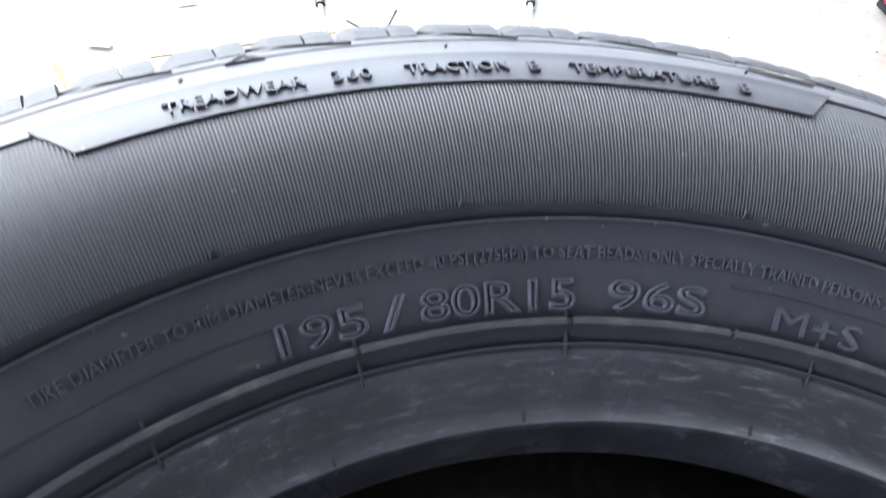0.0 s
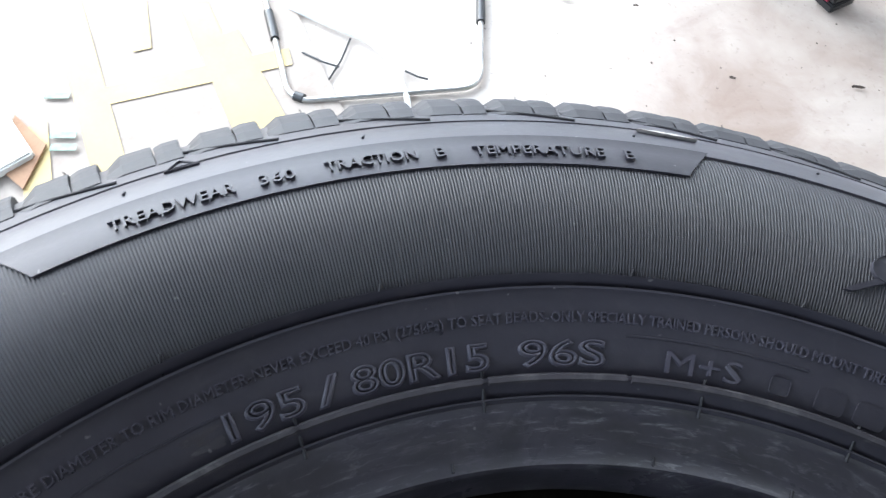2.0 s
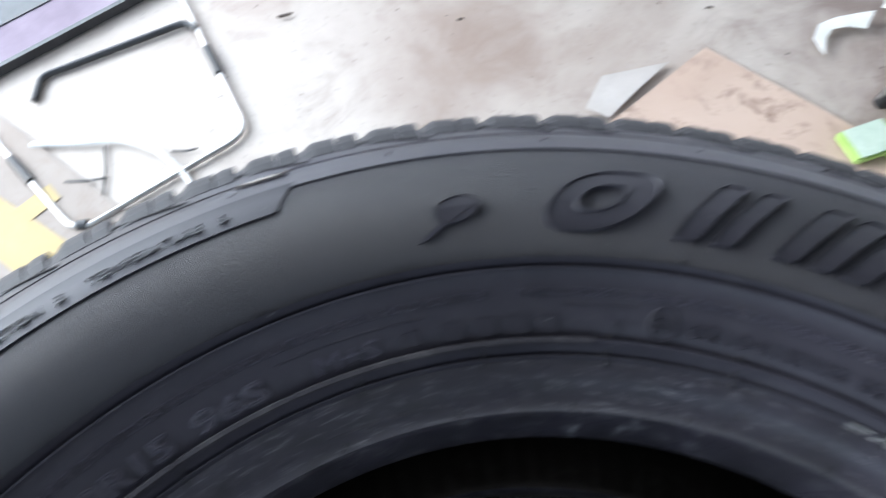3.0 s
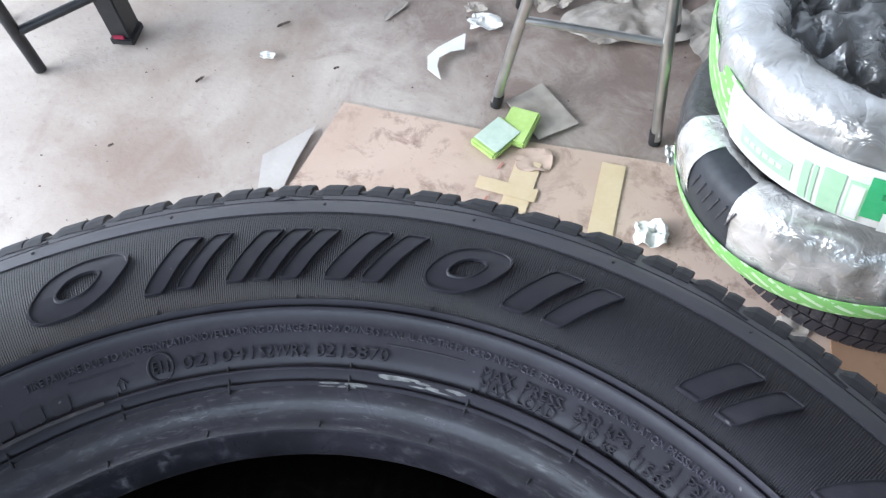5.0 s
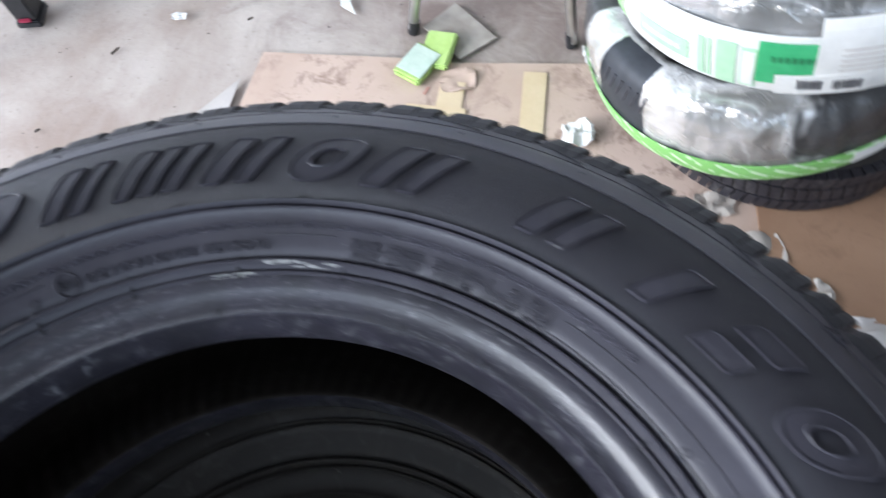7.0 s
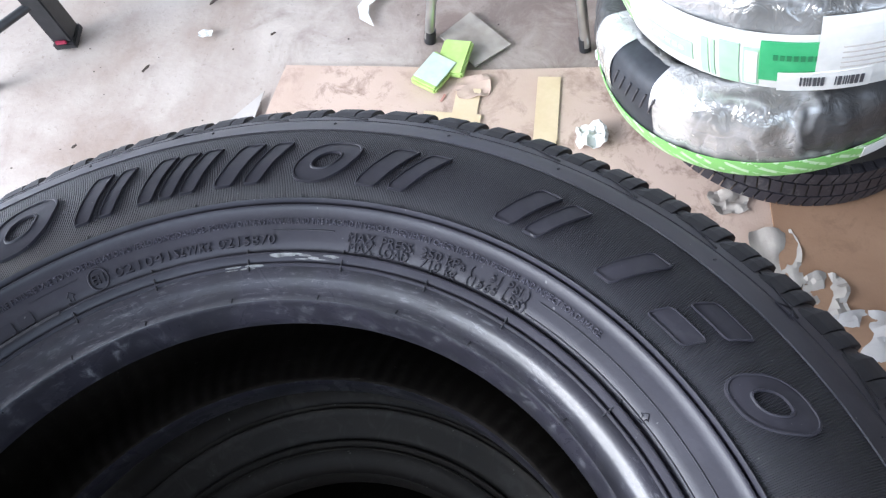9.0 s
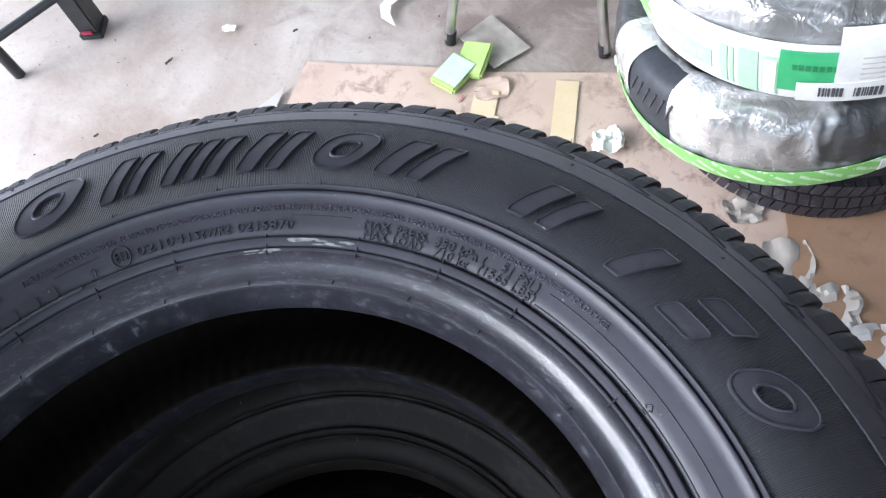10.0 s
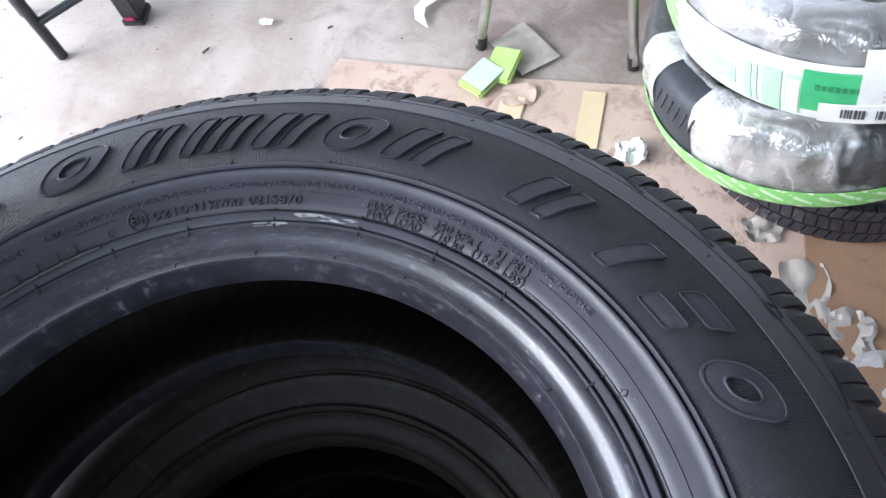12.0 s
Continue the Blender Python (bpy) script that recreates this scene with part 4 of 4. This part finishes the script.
# ---- bench ----
def bench():
    t = thing("bench", pose(0, 0, 0), "black painted steel bench frame with round floor plates", "bench")
    for x, y in ((-0.982, 1.143), (-1.135, 1.290), (-0.560, 1.760)):
        leg = part("leg", tube([(x, y, 0.0), (x, y, 0.42)], 0.013, 14), BLACK, t, "", 40)
        part("floor_plate", lathe([(0.0005, 0.0), (0.026, 0.0), (0.026, 0.004), (0.015, 0.007), (0.0005, 0.007)], 24), STEEL_GREY, leg, "round steel floor plate", 40)
    part("rail", tube([(-0.982, 1.143, 0.105), (-0.812, 1.262, 0.130)], 0.010, 12), BLACK, t, "", 40)
    part("rail", tube([(-0.982, 1.143, 0.105), (-1.135, 1.290, 0.105)], 0.010, 12), BLACK, t, "", 40)
    post = part("post", boxed(-0.846, -0.800, 1.236, 1.292, 0.018, 0.42, bevel=0.003), BLACK, t, "square black post")
    part("reflector", boxed(-0.838, -0.812, 1.230, 1.236, 0.018, 0.028, bevel=0.002), RED, post, "red plastic foot")
    part("post_shoe", boxed(-0.850, -0.796, 1.232, 1.296, 0.0, 0.018, bevel=0.003), BLACK, post)
    bm = bmesh.new()
    vs = [(-1.02, 1.10), (-0.79, 1.21), (-0.50, 1.76), (-1.16, 1.34)]
    f = bm.faces.new([bm.verts.new((x, y, 0.42)) for x, y in vs])
    g = bmesh.ops.extrude_face_region(bm, geom=[f])
    for v in g["geom"]:
        if isinstance(v, bmesh.types.BMVert):
            v.co.z += 0.03
    part("bench_top", bm, BLACK, t)


bench()


# ---- wire stand ----
def wire_stand():
    t = thing("wire_stand", pose(0, 0, 0), "bent zinc wire stand with black sleeves and a mauve board", "stand")
    a, b = Vector((-1.090, 0.172, 0.006)), Vector((-0.952, 0.510, 0.006))
    back = Vector((-0.40, 0.215, 0.0))
    left = Vector((-0.44, 0.085, 0.0))
    part("runner", tube(rounded_path([a + left, a, b, b + back * 1.05], 0.045, 8), 0.0055, 10), WIRE, t, "bent zinc wire", 40)
    for p, d in ((a, left), (b, back)):
        part("sleeve", tube([p + d * 0.38, p + d * 0.56], 0.0095, 12), BLACK, t, "black rubber sleeve", 40)
    part("cap", tube([a + (b - a) * 0.02 + back * 0.03, a + (b - a) * 0.07 + back * 0.01], 0.0095, 10), BLACK, t, "black end cap", 40)
    part("cross_bar", tube(rounded_path([a + back * 0.80, a + back * 0.92 + (b - a) * 0.08, b + back * 0.78 - (b - a) * 0.04, b + back * 0.70], 0.02, 5), 0.0075, 10), BLACK, t, "dark sleeved cross bar", 40)
    n = (b - a).normalized()
    w = Vector((-n.y, n.x, 0)) if n.x * back.y - n.y * back.x > 0 else Vector((n.y, -n.x, 0))
    o = a + back * 1.06
    for name, k0, k1, z0, z1, mat, lab in (("board", 0.012, 0.120, 0.004, 0.022, MAUVE, "mauve board"), ("board_edge", 0.0, 0.012, 0.004, 0.025, BLACK, "black edge strip"), ("board_edge", 0.120, 0.20, 0.004, 0.025, BLACK, "wide black edge strip")):
        bm = bmesh.new()
        base = [o + n * s + w * k for s, k in ((-0.14, k0), (0.37, k0), (0.37, k1), (-0.14, k1))]
        f = bm.faces.new([bm.verts.new((p.x, p.y, z0)) for p in base])
        g = bmesh.ops.extrude_face_region(bm, geom=[f])
        for v in g["geom"]:
            if isinstance(v, bmesh.types.BMVert):
                v.co.z = z1
        part(name, bm, mat, t, lab)


wire_stand()
strap = [(-0.96, 0.36, 0.004), (-1.00, 0.375, 0.006), (-1.08, 0.385, 0.010), (-1.16, 0.37, 0.008), (-1.25, 0.31, 0.008), (-1.33, 0.265, 0.004)]
solo("plastic_strap", tube(rounded_path(strap, 0.02, 5), 0.0055, 8), PAPER, pose(0, 0, 0), "loose white plastic strap lying on the concrete", "strap", smooth=40)
for k, (p, q) in enumerate((((-1.11, 0.26, 0.003), (-1.19, 0.34, 0.003)), ((-1.06, 0.40, 0.003), (-1.02, 0.43, 0.003)), ((-1.20, 0.24, 0.003), (-1.13, 0.29, 0.003)))):
    solo("wire_offcut", tube([p, ((p[0] + q[0]) / 2 + 0.006, (p[1] + q[1]) / 2, 0.004), q], 0.0022, 6), BLACK, pose(0, 0, 0), "short dark wire offcut on the floor", "wire", "wire offcuts")

# ---- low platform at the far side ----
plat = thing("platform", pose(-1.50, 1.10, 0, 0, 0, -14), "low grey steel platform with a black rubber edge", "platform")
part("deck", boxed(-0.75, -0.028, -0.35, 0.30, 0.0, 0.05, bevel=0.004), STEEL_GREY, plat)
part("edge_strip", boxed(-0.028, 0.0, -0.35, 0.48, 0.0, 0.055, bevel=0.004), BLACK, plat, "black rubber edge")

# ---- cardboard on the floor ----
solo("cardboard_sheet", sheet([(-0.294, 1.105), (-0.02, 1.062), (0.10, 1.036), (0.361, 1.007), (0.80, 0.94), (0.80, 0.20), (-0.46, 0.30), (-0.401, 0.751)], 0.004, 3, 0.004, 2), CARD, pose(0, 0, 0.0), "flattened pinkish cardboard with brown stains on the floor", "cardboard", "cardboard sheets")
solo("cardboard_sheet", sheet([(0.615, 0.655), (1.35, 0.80), (1.40, 0.05), (0.55, 0.05)], 0.004, 3, 0.004, 5), CARD_BROWN, pose(0, 0, 0.006), "flattened brown cardboard under the wrapped tyres", "cardboard", "cardboard sheets")
solo("cardboard_sheet", sheet([(-1.74, 0.30), (-0.96, 0.25), (-0.94, -0.66), (-1.74, -0.70)], 0.0012, 4, 0.003, 8), CARD_PALE, pose(0, 0, 0.0), "pale flattened carton with yellow tape on the floor", "cardboard", "cardboard sheets")


def tape(p, q, width, z=0.0088, label="strip of yellow packing tape on cardboard", mat=None):
    a, b = Vector((*p, 0)), Vector((*q, 0))
    d = (b - a).normalized()
    s = Vector((-d.y, d.x, 0)) * width / 2
    bm = sheet([(v.x, v.y) for v in (a - s, b - s, b + s, a + s)], 0.0005, 2, 0.0005, a.x)
    solo("tape_strip", bm, mat or TAPE, pose(0, 0, z), label, "tape", "tape strips")


tape((0.098, 0.985), (0.035, 0.70), 0.050)
tape((0.262, 0.992), (0.200, 0.62), 0.046)
tape((0.00, 0.925), (0.115, 0.90), 0.030, 0.0100)
for p, q, w in (((-1.66, -0.142), (-1.02, -0.178), 0.062), ((-1.60, 0.094), (-1.00, 0.080), 0.056), ((-1.32, 0.122), (-1.00, 0.128), 0.050), ((-1.271, -0.141), (-1.20, 0.215), 0.046), ((-1.55, 0.000), (-1.355, -0.041), 0.036), ((-1.262, -0.275), (-1.10, -0.300), 0.05)):
    tape(p, q, w, 0.0042, "strip of faded yellow tape on pale cardboard", TAPE_FADED)
# faded print on the cardboard
for k in range(5):
    x, y = 0.015 + 0.012 * k, 0.80 + 0.042 * k
    solo("printed_mark", boxed(-0.010, 0.010, -0.0022, 0.0022, 0, 0.0004), RED_INK, pose(x - 0.02, y, 0.0088, 0, 0, (65, -20, 65, -25, 60)[k]), "faded red printed mark on cardboard", "print", "printed marks")
for x, y in ((-1.312, -0.219), (-1.21, -0.230), (-1.181, -0.236)):
    solo("printed_mark", boxed(-0.024, 0.024, -0.007, 0.007, 0, 0.0008), TEAL_INK, pose(x, y, 0.0080, 0, 0, 62), "faded green printed mark on cardboard", "print", "printed marks")

# ---- loose things on the floor ----
solo("carton", boxed(-0.066, 0.066, -0.056, 0.056, 0.0, 0.020, bevel=0.004), PAPER, pose(-1.233, -0.353, 0.0045, 0, 0, 12), "small white carton on the pale cardboard", "box")


solo("cardboard_flap", sheet([(-1.300, -0.300), (-1.200, -0.262), (-1.120, -0.320), (-1.190, -0.352)], 0.003, 2, 0.006, 3), CARD_BROWN, pose(0, 0, 0.005), "brown torn flap beside the white carton", "cardboard")


def packet(m, label, panel):
    t = thing("packet", m, label, "packet", "lime packets")
    part("wrapper", boxed(-0.032, 0.032, -0.044, 0.044, 0, 0.016, bevel=0.004), LIME, t, "", 40)
    if panel:
        part("panel", boxed(-0.030, 0.030, -0.034, 0.038, 0.0155, 0.0175, bevel=0.001), MINT, t, "pale mint panel")


packet(pose(0.030, 1.030, 0.009, 0, 0, -38), "lime green packet with a pale mint face", True)
packet(pose(0.072, 1.062, 0.009, 4, -6, -20), "lime green packet lying half under another", False)
solo("card_plate", sheet([(0.113, 1.196), (0.193, 1.092), (0.114, 1.042), (0.043, 1.135)], 0.003, 3, 0.006, 3), PAPER_DIRTY, pose(0, 0, 0.002), "square of dirty grey card lying on the floor", "card")
solo("paper_sheet", sheet([(-0.338, 1.040), (-0.430, 0.950), (-0.420, 0.870), (-0.372, 0.872)], 0.001, 3, 0.012, 4), PAPER_GREY, pose(0, 0, 0.002), "thin pale paper sticking out from under cardboard", "paper")
hook = [(-0.100, 1.186), (-0.132, 1.212), (-0.136, 1.245), (-0.115, 1.275), (-0.085, 1.300), (-0.060, 1.318), (-0.058, 1.270), (-0.088, 1.262), (-0.110, 1.245), (-0.112, 1.222)]
solo("paper_curl", sheet(hook, 0.002, 2, 0.02, 6), PAPER, pose(0, 0, 0.0), "curled strip of torn white paper on the floor", "paper", "paper scraps", 50)
for x, y, sx, sy, sz, mat, lab in ((-0.022, 1.365, 0.075, 0.055, 0.014, PAPER, "crumpled scrap of white paper"), (-0.046, 1.412, 0.05, 0.035, 0.010, PAPER_DIRTY, "small grey paper scrap"),
                                   (0.324, 0.832, 0.065, 0.055, 0.030, PAPER, "crumpled ball of white paper on cardboard"), (-0.488, 1.224, 0.035, 0.02, 0.004, PAPER, "tiny white paper scrap"),
                                   (0.600, 0.545, 0.08, 0.12, 0.016, PAPER_DIRTY, "crumpled tissue paper on brown cardboard"), (0.705, 0.40, 0.12, 0.09, 0.018, PAPER_GREY, "crumpled pale wrapping on brown cardboard"),
                                   (0.66, 0.47, 0.07, 0.09, 0.02, PAPER_DIRTY, "torn scrap of grey paper"), (0.545, 0.665, 0.07, 0.05, 0.015, PAPER_DIRTY, "torn flap of cardboard"),
                                   (0.372, 1.020, 0.025, 0.05, 0.02, PAPER, "white paper wedged beside the wrapped tyre"), (0.105, 0.985, 0.07, 0.06, 0.008, CARD, "torn flap of cardboard"),
                                   (0.125, 1.45, 0.10, 0.09, 0.03, PAPER_DIRTY, "crumpled dirty paper by the wall"), (-0.08, 1.53, 0.10, 0.06, 0.02, PAPER_DIRTY, "crumpled dirty paper by the wall")):
    solo("paper_scrap", crumple(sx, sy, sz, x * 7 + y * 3), mat, pose(x, y, 0.006), lab, "paper", "paper scraps", 30)
solo("rag", crumple(0.30, 0.20, 0.017, 2.3, 30, 0.7), RAG, pose(0.325, 1.445, 0.0, 0, 0, 20), "grey crumpled rag lying by the wall", "rag", smooth=60)
solo("rag", crumple(0.22, 0.17, 0.014, 5.1, 26, 0.7), RAG, pose(0.52, 1.40, 0.0, 0, 0, 60), "grey crumpled rag lying by the wall", "rag", smooth=60)
rnd = random.Random(12)
for x, y, s in ((-1.088, 0.785, 0.03), (-0.62, 1.146, 0.022), (-1.215, 0.943, 0.02), (-1.159, 0.959, 0.018), (-1.084, 0.958, 0.022), (-0.478, 1.33, 0.03), (-0.331, 1.205, 0.012), (-1.188, 1.107, 0.016), (-0.228, 1.398, 0.07), (-0.75, 0.95, 0.012), (-0.6, 1.42, 0.014), (-1.0, 0.9, 0.01)):
    solo("debris", crumple(s * 1.1, max(0.005, s * 0.25), 0.004, x + y, 4), SOIL if s < 0.05 else PAPER_DIRTY, pose(x, y, 0.0, 0, 0, rnd.uniform(20, 70)), "small dark splinter on the concrete", "debris", "floor debris")
solo("grit", (lambda bm: [box(bm, x, x + s, y, y + s * 0.7, 0.0, s * 0.4) for x, y, s in [(rnd.uniform(-1.6, 0.5), rnd.uniform(0.5, 1.58), rnd.uniform(0.0015, 0.004)) for _ in range(120)]] and bm)(bmesh.new()), SOIL, pose(0, 0, -0.002), "fine brown grit scattered over the concrete", "grit", kind="stuff")
